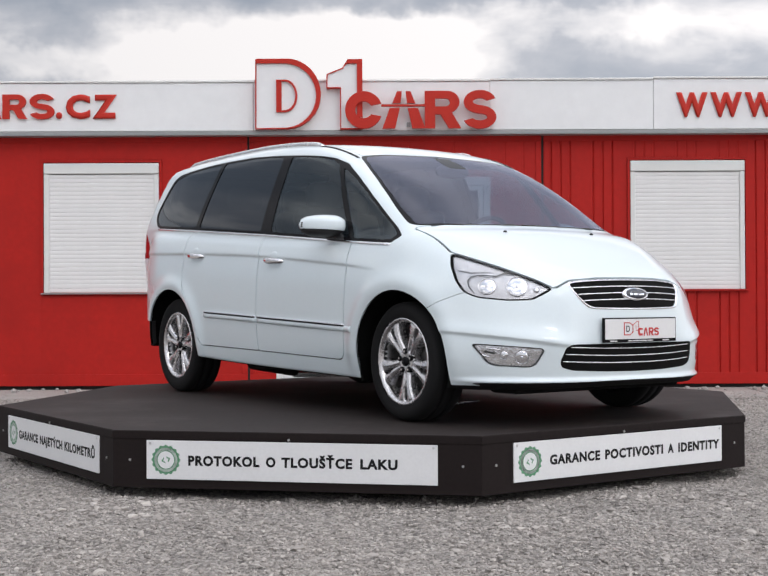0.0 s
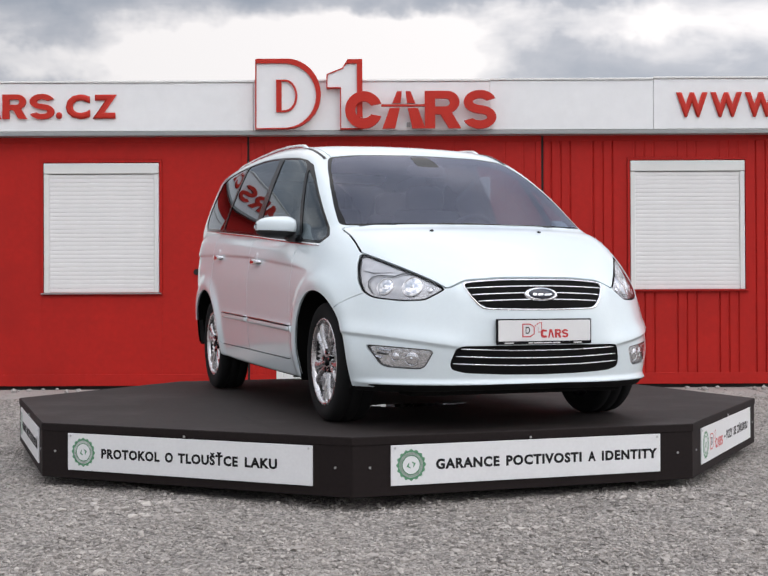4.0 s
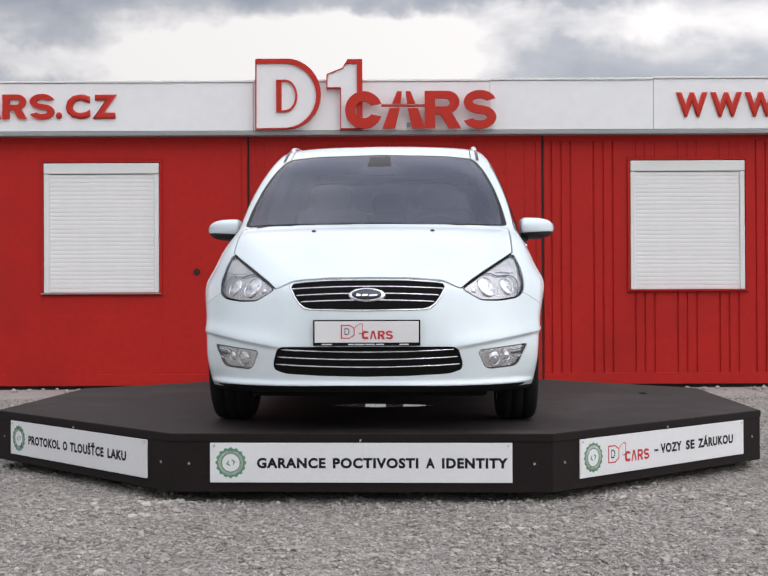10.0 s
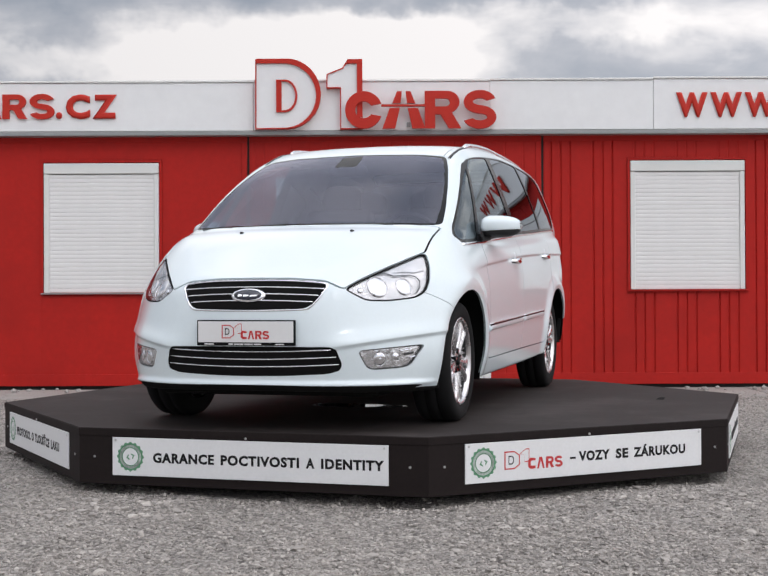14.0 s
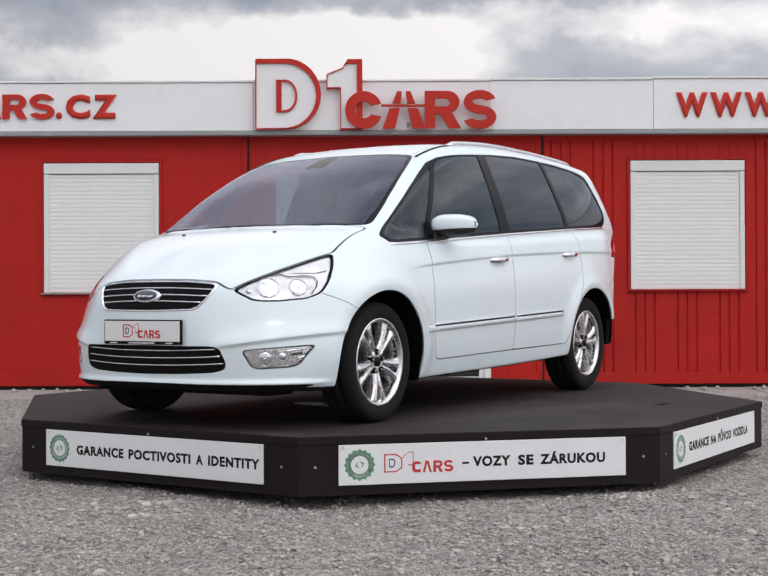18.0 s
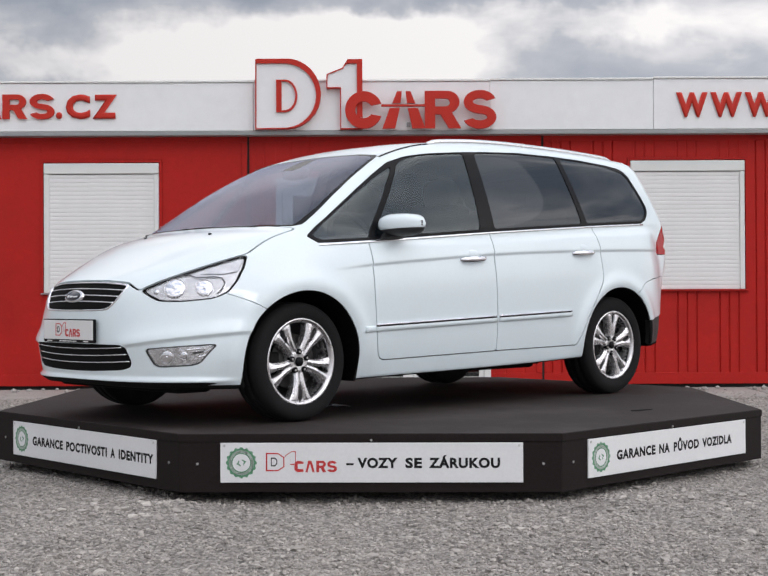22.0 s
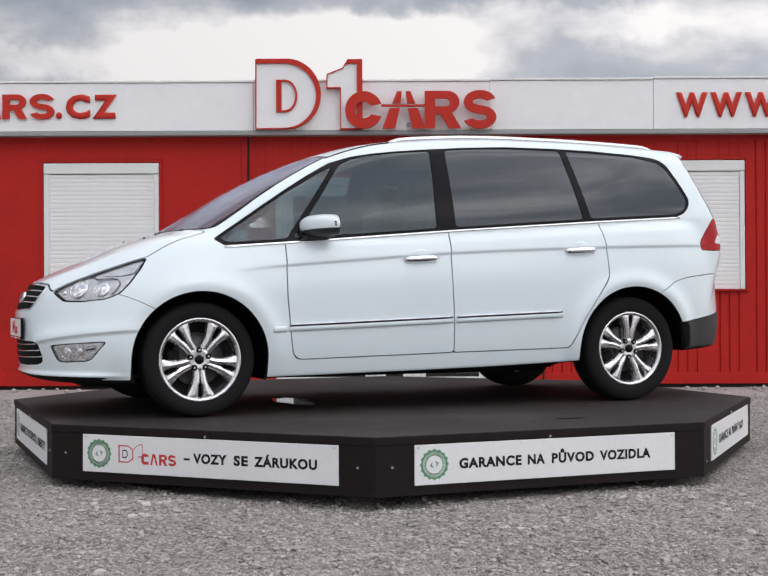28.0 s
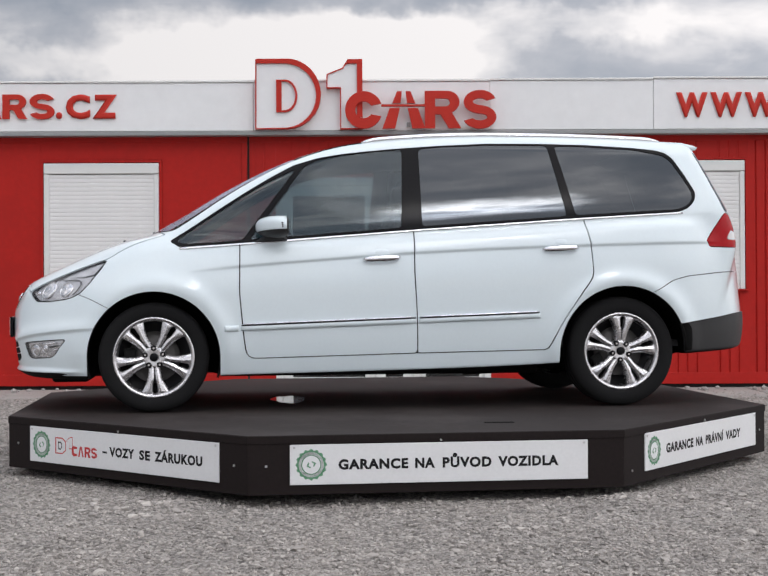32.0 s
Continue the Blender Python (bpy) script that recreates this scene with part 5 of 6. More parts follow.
def build_wheel(car, hy, hz, sx):
    """Alloy wheel with five split spokes; x points outwards."""
    R, RR = hz - 0.002, 0.238
    m = pose(sx * 0.775, hy, hz, 0, 0, 0 if sx > 0 else 180) @ pose(0, 0, 0, 2 if hy < 0 else 32)
    # the rim's barrel and lip
    b = lathe([(0.205, -0.10), (0.212, -0.02), (0.214, 0.085), (0.226, 0.10), (0.236, 0.101), (0.238, 0.095), (0.236, 0.085), (0.226, 0.08), (0.222, -0.10)], 64)
    wheel = part("wheel", b, ALLOY, car, "silver alloy wheel with five split spokes", True)
    wheel.matrix_local = m
    prof = [(0.226, 0.088), (0.238, 0.099), (0.262, 0.108), (0.285, 0.110), (R - 0.018, 0.103), (R - 0.006, 0.088), (R, 0.06), (R, 0.035), (R - 0.006, 0.034), (R - 0.006, 0.028), (R, 0.027),
            (R, -0.027), (R - 0.006, -0.028), (R - 0.006, -0.034), (R, -0.035), (R, -0.07), (R - 0.01, -0.095), (0.285, -0.108), (0.226, -0.10)]
    t = part("tyre", lathe(prof, 72), RUBBER, wheel, "black road tyre", True)
    part("barrel_back", lathe([(0.0, -0.02), (0.214, -0.02), (0.214, 0.03), (0.2135, 0.078)], 48), ALLOY_DARK, wheel, "", True)
    part("brake_disc", lathe([(0.05, 0.0), (0.150, 0.0), (0.152, 0.012), (0.150, 0.024), (0.05, 0.024)], 48), DISC, wheel, "", True)
    part("caliper", box(0.0, 0.045, -0.175, -0.105, -0.06, 0.06, 0.012), UNDER, wheel)
    part("hub", lathe([(0.0, 0.076), (0.032, 0.077), (0.045, 0.079), (0.060, 0.079), (0.068, 0.074), (0.070, 0.060), (0.070, 0.03), (0.0, 0.03)], 40), ALLOY, wheel, "", True)
    part("centre_cap", lathe([(0.0, 0.092), (0.018, 0.091), (0.025, 0.087), (0.026, 0.070)], 32), BLACK_TRIM, wheel, "", True)
    spoke = bmesh.new()
    for sgn in (-1, 1):
        rows = []
        for k in range(41):
            u = k / 40
            r = 0.040 + (0.230 - 0.040) * u
            q = r / 0.238
            # a soft flare: the mean of the outline over a short stretch
            near = np.linspace(q - 0.05, q + 0.05, 9)
            out = np.interp(near, [0.17, 0.30, 0.42, 0.55, 0.70, 0.80, 0.87, 0.92, 0.97, 1.02], [0.031, 0.036, 0.039, 0.046, 0.061, 0.076, 0.086, 0.098, 0.122, 0.15]).mean()
            slot = np.interp(q, [0.0, 0.48, 0.56, 0.61, 0.72, 0.84, 0.875, 0.895, 1.0], [0.0010, 0.0022, 0.0045, 0.0105, 0.0135, 0.0155, 0.013, 0.003, 0.001])
            mid = 0.001 + 0.020 * max(0.0, q - 0.3)
            hw = (out - mid) / 2
            x = 0.070 + 0.022 * math.sin(math.pi * min(1.0, q) * 0.62) - 0.010 * max(0.0, q - 0.85) / 0.15
            # from the inner edge over the ridge down to the outer flank
            prof = ((slot, x - 0.048), (slot, x - 0.012), (slot + 0.15 * hw, x - 0.005), (mid + 0.75 * hw, x), (mid + 1.45 * hw, x - 0.004), (mid + 1.85 * hw, x - 0.012), (out, x - 0.034), (out, x - 0.050))
            rows.append([spoke.verts.new((xx, sgn * c, r)) for c, xx in prof])
        for p, q in zip(rows, rows[1:]):
            for i in range(8):
                j = (i + 1) % 8
                spoke.faces.new((p[i], p[j], q[j], q[i]))
        spoke.faces.new(rows[0])
        spoke.faces.new(rows[-1][::-1])
    bmesh.ops.recalc_face_normals(spoke, faces=spoke.faces[:])
    me = bpy.data.meshes.new("spoke")
    spoke.to_mesh(me)
    spoke.free()
    me.materials.append(ALLOY)
    nut = cyl((0.066, 0, 0.054), (0.089, 0, 0.054), 0.0085, 0.007, 6)
    cup = lathe([(0.004, 0.084), (0.012, 0.084), (0.0155, 0.086), (0.0165, 0.085), (0.0165, 0.06)], 20)
    cup.transform(pose(0, 0, 0.054))
    mc = bpy.data.meshes.new("nut_recess")
    cup.to_mesh(mc)
    cup.free()
    mc.materials.append(BLACK_TRIM)
    mn = bpy.data.meshes.new("wheel_nut")
    nut.to_mesh(mn)
    nut.free()
    mn.materials.append(CHROME)
    for k in range(5):
        o = new("spoke", me)
        o.parent = wheel
        o.matrix_local = pose(0, 0, 0, 180 + 72 * k)
        for nm, data in (("wheel_nut", mn), ("nut_recess", mc)):
            o = new(nm, data)
            o.parent = wheel
            o.matrix_local = pose(0, 0, 0, 72 * k)
    return wheel


def build_seat(car, x, y, z, wide_s=0.5):
    s = part("seat", box(x - wide_s / 2, x + wide_s / 2, y - 0.28, y + 0.26, z, z + 0.16, 0.05, 3), SEAT, car, "dark grey cloth seat", True)
    b = box(x - wide_s / 2 + 0.01, x + wide_s / 2 - 0.01, -0.07, 0.07, 0, 0.62, 0.05, 3)
    b.transform(Matrix.Translation((0, y + 0.24, z + 0.12)) @ pose(0, 0, 0, -14))
    part("backrest", b, SEAT, s, "", True)
    b = blob(x, y + 0.40, z + 0.80, 0.135, 0.06, 0.10, 3)
    part("headrest", b, SEAT, s, "", True)


def build_car():
    car = empty("family_van", pose(0, 0, TOP), "white seven-seat family van with tinted windows and silver alloy wheels", "car")
    rest = skin()
    for (hy, hz), r in ((HUB_F, 0.388), (HUB_R, 0.402)):
        rest = take(rest, arch(hy, hz, r), 0.0)[1]
    low, rest = take(rest, lambda V, N: np.minimum(N[:, 2] + 0.70, np.where(V[:, 1] < -1.75, (V[:, 2] - under(V[:, 1]) - 0.024) * 8, 1.0)), 0.0)
    panel("underbody", whole(low), UNDER, car, "black underbody", 0)
    # openings
    scr, rest = take(rest, both(outline(rounded(SCREEN, 0.03), 0, 2), facing_front, behind(-1.75)), 0.0)
    pane, frit = take(scr, outline(PANE, 0, 2), 0.0)
    patch, pane = take(pane, outline(rounded([(-0.075, 1.470), (0.075, 1.470), (0.060, 1.552), (-0.060, 1.552)], 0.015), 0, 2), 0.0)
    panel("sensor_patch", whole(patch), BLACK_TRIM, car, "dark sensor patch behind the glass", 0)
    ws = panel("windscreen", whole(pane), GLASS_WS, car, "raked tinted windscreen", 0)
    ws.visible_shadow = False
    panel("windscreen_surround", whole(shift(frit, 0.002)), BLACK_TRIM, car, "black glass border", 0.03)
    dlo, rest = take(rest, both(outline(rounded(DLO, 0.012, 2), 1, 2), facing_side), 0.001)
    inset = lambda pts: outline(pts, 1, 2)
    lines = [("quarter_window", GLASS_SIDE, [(-1.335, 1.018), (-1.29, 0.993), (-0.945, 1.017), (-0.612, 1.462), (-0.77, 1.385), (-0.923, 1.294), (-1.07, 1.197), (-1.215, 1.099)]),
             ("door_window", GLASS_SIDE, [(-0.902, 1.022), (0.010, 1.094), (0.040, 1.586), (-0.182, 1.567), (-0.332, 1.549), (-0.47, 1.521), (-0.562, 1.480), (-0.73, 1.245)]),
             ("door_window", GLASS_PRIV, [(0.138, 1.104), (1.040, 1.170), (0.955, 1.622), (0.578, 1.622), (0.30, 1.608), (0.142, 1.594)]),
             ("rear_quarter_window", GLASS_PRIV, [(1.095, 1.175), (1.76, 1.218), (1.82, 1.24), (1.860, 1.28), (1.866, 1.325), (1.812, 1.425), (1.748, 1.53), (1.70, 1.565), (1.515, 1.600), (1.2, 1.617), (1.000, 1.621)])]
    for name, g, pts in lines:
        win, dlo = take(dlo, outline(rounded(pts, 0.02, 3), 1, 2), 0.0)
        for o in pair(name, shift(win, 0.004), g, car, "tinted side glass" if g is GLASS_SIDE else "dark privacy glass", 0):
            o.visible_shadow = False
    pair("window_pillar_trim", dlo, BLACK_TRIM, car, "gloss black window surround", 0.02)
    lamp, rest = take(rest, both(outline(rounded(HEADLAMP, 0.02), 0, 2), ahead(-1.6)), 0.002)
    lamp, seal_h = take(lamp, lambda V, N: outline(rounded(HEADLAMP, 0.02), 0, 2)(V, N) + 0.007, 0.0)
    pair("lamp_seal", shift(seal_h, 0.004), LINER, car, "black rubber lamp seal", 0.02)
    fog, rest = take(rest, both(outline(rounded(FOG, 0.02), 0, 2), ahead(-1.7)), 0.002)
    fog, seal_f = take(fog, lambda V, N: outline(rounded(FOG, 0.02), 0, 2)(V, N) + 0.004, 0.0)
    pair("lamp_seal", shift(seal_f, 0.004), BLACK_PLASTIC, car, "black lamp surround", 0.02)
    _, rest = take(rest, both(outline(rounded(GRILLE, 0.015), 0, 2), ahead(-1.9)), 0.0)
    _, rest = take(rest, both(outline(rounded(LOWGRILLE, 0.015), 0, 2), ahead(-1.9)), 0.0)
    TAILLAMP = [(2.075, 1.20), (1.945, 1.025), (1.968, 0.984), (2.6, 0.975), (2.6, 1.05), (2.28, 1.06), (2.17, 1.12), (2.105, 1.20)]
    tl, rest = take(rest, both(outline(TAILLAMP, 1, 2), lambda V, N: 0.45 - V[:, 0]), 0.006)
    lens = outline(rounded([(2.085, 1.028), (2.17, 1.028), (2.15, 1.085), (2.115, 1.090)], 0.010), 1, 2)
    clear_l, tl = take(tl, lens, 0.002)
    pair("tail_lamp", tl, LAMP_RED, car, "red tail lamp", 0.03)
    pair("reversing_lens", clear_l, PLATE, car, "clear reversing lens", 0.01)
    REARGLASS = [(-0.1, 1.205), (0.95, 1.205), (0.95, 1.56), (0.60, 1.60), (-0.1, 1.62)]
    rg, rest = take(rest, both(outline(REARGLASS, 0, 2), behind(1.7), lambda V, N: (0.48 - N[:, 1]) * 0.1), 0.0)
    panel("rear_window", whole(rg), GLASS_PRIV, car, "dark rear window", 0)
    # panels
    uncut = rest
    bonnet, rest = take(rest, hood_edge, 0.009)
    panel("bonnet", whole(bonnet), PAINT, car)
    seam = outline([(-2.7, 0.0), (-1.5, 0.0), (-1.5, 0.55), (-1.735, 0.620), (-1.80, 0.655), (-1.87, 0.685), (-1.93, 0.705), (-1.96, 0.80), (-2.7, 1.0)], 1, 2)
    bumper, rest = take(rest, seam, 0.0035)
    panel("front_bumper", whole(bumper), PAINT, car)
    rb_low = outline([(1.5, 0.0), (1.5, 0.47), (1.746, 0.506), (2.174, 0.565), (2.7, 0.60), (2.7, 0.0)], 1, 2)
    rbl, rest = take(rest, rb_low, 0.004)
    rbl = (rbl[0] * (0.978, 1, 1) + rbl[1] * (0, 0.018, 0) * (rbl[1][:, 1:2] > 0), rbl[1], rbl[2])
    panel("rear_bumper_skirt", whole(rbl), BLACK_PLASTIC, car, "grained black lower rear bumper", 0.03)
    rb = outline([(1.5, 0.3), (1.5, 0.66), (1.60, 0.72), (1.70, 0.775), (1.80, 0.80), (2.05, 0.825), (2.7, 0.85), (2.7, 0.3)], 1, 2)
    rbm, rest = take(rest, rb, 0.005)
    panel("rear_bumper", whole(rbm), PAINT, car)
    tg, rest = take(rest, lambda V, N: np.maximum(0.78 - N[:, 1], 1.8 - V[:, 1]) * 0.3, 0.006)
    panel("tailgate", whole(tg), PAINT, car)
    FD = rounded([(-0.956, 1.2), (-0.962, 0.70), (-0.937, 0.44), (-0.918, 0.315), (0.102, 0.338), (0.097, 0.577), (0.083, 0.812), (0.087, 1.2)], (0.0, 0.05, 0.05, 0.06, 0.006, 0.05, 0.05, 0.0))
    RD = rounded([(0.087, 1.3), (0.083, 0.812), (0.097, 0.577), (0.102, 0.338), (0.90, 0.352), (0.926, 0.40), (1.004, 0.542), (1.128, 0.721), (1.19, 0.80), (1.178, 0.99), (1.11, 1.3)], (0.0, 0.05, 0.05, 0.006) + (0.05,) * 6 + (0.0,))
    on_side = lambda V, N: (0.45 - N[:, 0]) * 0.3
    fd, rest = take(rest, both(outline(FD, 1, 2), on_side, lambda V, N: V[:, 2] - belt(V[:, 1]) - 0.012), 0.007)
    rd, rest = take(rest, both(outline(RD, 1, 2), on_side, lambda V, N: V[:, 2] - belt(V[:, 1]) - 0.012), 0.007)
    doors_f = pair("front_door", fd, PAINT, car)
    doors_r = pair("rear_door", rd, PAINT, car)
    roofp, rest = take(rest, lambda V, N: np.max([V[:, 0] - 0.560, (1.0 - V[:, 2]) * 0.5, -0.9 - V[:, 1]], axis=0), 0.006)
    panel("roof_panel", whole(roofp), PAINT, car)
    panel("body_shell", whole(rest), PAINT, car, "white painted body shell")
    # dark lining behind the joints
    panel("inner_lining", whole(shift(uncut, 0.016)), LINER, car, "black inner lining", 0)
    # wheels with their arches
    for hy, hz in (HUB_F, HUB_R):
        for sx in (1, -1):
            build_wheel(car, hy, hz, sx)
            b = bmesh.new()
            r = 0.395 if hy < 0 else 0.409
            pr = [(0.93, r - 0.012), (0.93, r), (0.915, r + 0.003), (0.52, r + 0.003), (0.50, r), (0.50, 0.12)]
            rows = []
            for k in range(37):
                a = radians(-18 + 216 * k / 36)
                rows.append([b.verts.new((sx * min(px, side_x(hy + q * math.cos(a), max(0.25, hz + q * math.sin(a)))[0] - 0.006 if px > 0.9 else px), hy + q * math.cos(a), hz + q * math.sin(a))) for px, q in pr])
            for p, q in zip(rows, rows[1:]):
                for i in range(len(pr) - 1):
                    b.faces.new((p[i], p[i + 1], q[i + 1], q[i]))
            bmesh.ops.recalc_face_normals(b, faces=b.faces[:])
            part("wheel_arch_liner", b, LINER, car, "", True)
    for z0, z1, y0, y1, xw in ((0.190, 0.30, -1.04, 0.94, 0.52), (0.17, 0.34, -2.08, -1.86, 0.60), (0.34, 0.42, 1.80, 2.10, 0.55)):
        part("floor_pan", box(-xw, xw, y0, y1, z0, z1, 0.02), UNDER, car)
    part("axle_beam", cyl((-0.66, HUB_R[0], 0.30), (0.66, HUB_R[0], 0.30), 0.04, seg=16), UNDER, car)
    part("axle_beam", cyl((-0.66, HUB_F[0], 0.28), (0.66, HUB_F[0], 0.28), 0.035, seg=16), UNDER, car)
    b = cyl((-0.35, 0.6, 0.20), (-0.35, 1.2, 0.22), 0.07, seg=20, bevel=0.02)
    part("exhaust_silencer", b, DISC, car, "", True)
    # lamps
    def bowl_at(h, sgn, x, z, r):
        """A round bright lens set square to the lamp's surface, with a grey rim and a bulb shield."""
        P = np.array([[x, front_y(x, z)[0], z]])
        nrm = Vector(normals_at(P)[0] * (sgn, 1, 1))
        at = Vector((sgn * x, P[0, 1], z)) - nrm * 0.013
        m = Matrix.Translation(at) @ (-nrm).to_track_quat("X", "Z").to_matrix().to_4x4()
        bits = [(lathe([(r, 0.010), (r, 0.001), (r * 0.93, -0.001), (r * 0.70, -0.004), (r * 0.35, -0.006), (0.0, -0.0065)], 36), "lamp_bowl", CHROME)]
        if r > 0.02:
            bits.append((lathe([(0.0, -0.0085), (r * 0.17, -0.0082), (r * 0.22, -0.005)], 20), "bulb_shield", CHROME))
            bits.append((lathe([(r * 1.005, 0.010), (r * 1.01, -0.0025), (r * 1.05, -0.0025), (r * 1.06, 0.010)], 36), "lamp_ring", ALLOY))
        for q, nm, mt in bits:
            q.transform(m)
            part(nm, q, mt, h, "", True)

    bowls = ((0.604, 0.732, 0.054), (0.712, 0.733, 0.045), (0.536, 0.712, 0.015))
    shell = (lamp[0] + np.array([-0.008, 0.016, 0.0]), lamp[1], lamp[2])
    for sgn, mm, inn in ((1, lamp, shell), (-1, other(lamp), other(shell))):
        h = panel("headlamp", mm, GLASS_LAMP, car, "clear headlamp with two round reflectors", 0)
        h.visible_shadow = False
        panel("reflector", inn, LAMP_IN, h, "silver reflector", 0)
        for x, z, r in bowls:
            bowl_at(h, sgn, x, z, r)
        line = [(0.525, 0.752), (0.560, 0.780), (0.592, 0.793), (0.625, 0.791), (0.652, 0.780), (0.680, 0.782), (0.712, 0.786), (0.742, 0.778), (0.762, 0.756), (0.768, 0.726), (0.760, 0.694)]
        b = bmesh.new()
        pts = [Vector((sgn * x, front_y(x, z)[0] + 0.012, z)) for x, z in line]
        for p, q in zip(pts, pts[1:]):
            cyl(p, q, 0.0028, seg=6, bm=b)
        part("lamp_divider", b, BLACK_PLASTIC, h, "dark contour line inside the lamp")
        b = bmesh.new()
        pts = [(0.645, 0.800), (0.715, 0.845), (0.735, 0.872), (0.752, 0.872), (0.770, 0.815), (0.735, 0.800)]
        v = [b.verts.new((sgn * x, front_y(x, z)[0] + 0.014, z)) for x, z in pts]
        b.faces.new(v)
        part("indicator_reflector", b, LAMP_IN, h)
    fogs = ((0.640, 0.366, 0.034), (0.706, 0.376, 0.022))
    shell = (fog[0] + np.array([-0.006, 0.014, 0.0]), fog[1], fog[2])
    for sgn, mm, inn in ((1, fog, shell), (-1, other(fog), other(shell))):
        h = panel("fog_lamp", mm, GLASS_LAMP, car, "clear fog lamp in a black-edged recess", 0)
        h.visible_shadow = False
        panel("reflector", inn, FOG_IN, h, "silver reflector", 0)
        for x, z, r in fogs:
            bowl_at(h, sgn, x, z, r)
        for k in range(3):
            x0, z0 = 0.715 + 0.018 * k, 0.405 - 0.018 * k
            p0, p1 = Vector((sgn * x0, front_y(x0, z0)[0] + 0.009, z0)), Vector((sgn * (x0 + 0.045 - 0.012 * k), front_y(x0 + 0.045 - 0.012 * k, z0 + 0.008)[0] + 0.009, z0 + 0.008))
            part("lamp_fin", cyl(p0, p1, 0.005, seg=8), CHROME if k % 2 == 0 else BLACK_PLASTIC, h)
    # grilles: black recess, chrome bars, chrome frame
    def recess(name, pts, dy, label):
        half = [(x, z) for x, z in pts if x >= 0]
        full = half + [(-x, z) for x, z in half[::-1] if x > 0]
        b = bmesh.new()
        ys = front_y(np.array([abs(p[0]) for p in full]), np.array([p[1] for p in full]))
        a = [b.verts.new((x, y + 0.002, z)) for (x, z), y in zip(full, ys)]
        c = [b.verts.new((x * 0.985, y + dy, z)) for (x, z), y in zip(full, ys)]
        for i in range(len(full)):
            j = (i + 1) % len(full)
            b.faces.new((a[i], a[j], c[j], c[i]))
        xs = np.linspace(-0.99, 0.99, 41)
        zt = np.interp(np.abs(xs) * max(p[0] for p in half), *zip(*sorted([p for p in half if p[1] >= 0.5 * (half[0][1] + half[-1][1])])))
        zb = np.interp(np.abs(xs) * max(p[0] for p in half), *zip(*sorted([p for p in half if p[1] < 0.5 * (half[0][1] + half[-1][1])])))
        mx = max(p[0] for p in half)
        prev = None
        for x, t, u in zip(xs * mx, zt, zb):
            zs = np.linspace(t + 0.008, u - 0.008, 9)
            cur = [b.verts.new((x, yy + dy - 0.004, zz)) for yy, zz in zip(front_y(np.full(9, abs(x)), np.clip(zs, u, t)), zs)]
            if prev:
                for i in range(8):
                    b.faces.new((prev[i], cur[i], cur[i + 1], prev[i + 1]))
            prev = cur
        bmesh.ops.recalc_face_normals(b, faces=b.faces[:])
        return part(name, b, LINER, car, label)

    g = recess("grille", GRILLE, 0.008, "black grille with three chrome bars")
    for z, w, c in ((0.724, 0.375, 0.000), (0.690, 0.352, 0.000), (0.657, 0.328, 0.000)):
        xs = np.linspace(-w, w, 33)
        part("grille_bar", bar_on_nose(xs, z + 0.002 - 0.012 * (np.abs(xs) / 0.4) ** 2 + c * xs, 0.007, -0.003, 0.008), CHROME, g, "chrome bar", True)
    half = [(0.0, 0.757), (0.10, 0.7565), (0.20, 0.755), (0.30, 0.749), (0.362, 0.743), (0.380, 0.736), (0.382, 0.722), (0.355, 0.672), (0.330, 0.640), (0.308, 0.622), (0.280, 0.6165), (0.20, 0.614), (0.10, 0.6125), (0.0, 0.612)]
    pts = half + [(-x, z) for x, z in half[::-1] if x > 0.001]
    b = bmesh.new()
    rows = []
    for x, z in pts:
        y = front_y(abs(x), z)[0]
        sx2, sz2 = x * 1.020, 0.685 + (z - 0.685) * 1.11
        yo = front_y(abs(sx2), sz2)[0]
        rows.append([b.verts.new(q) for q in ((x * 0.99, y + 0.012, 0.685 + (z - 0.685) * 0.96), (x, y - 0.006, z), ((x + sx2) / 2, (y + yo) / 2 - 0.008, (z + sz2) / 2), (sx2, yo - 0.001, sz2))])
    for k in range(len(rows)):
        p, q = rows[k - 1], rows[k]
        for i in range(3):
            b.faces.new((p[i], q[i], q[i + 1], p[i + 1]))
    bmesh.ops.recalc_face_normals(b, faces=b.faces[:])
    part("grille_frame", b, CHROME, g, "chrome frame", True)
    y = front_y(0.0, 0.688)[0]
    b = lathe([(0.0, 0.0), (0.9, 0.0), (1.0, 0.006), (1.0, 0.02)], 48)
    b.transform(Matrix.Translation((0, y - 0.006, 0.688)) @ pose(0, 0, 0, -27) @ Matrix(((0, 0.092, 0, 0), (1, 0, 0, 0), (0, 0, 0.038, 0), (0, 0, 0, 1))))
    bad = part("badge", b, CHROME, g, "oval chrome badge", True)
    b = lathe([(0.0, -0.003), (0.84, -0.003), (0.86, 0.002)], 48)
    b.transform(Matrix.Translation((0, y - 0.007, 0.687)) @ pose(0, 0, 0, -27) @ Matrix(((0, 0.086, 0, 0), (1, 0, 0, 0), (0, 0, 0.034, 0), (0, 0, 0, 1))))
    part("badge_field", b, BLUE, g, "dark blue field", True)
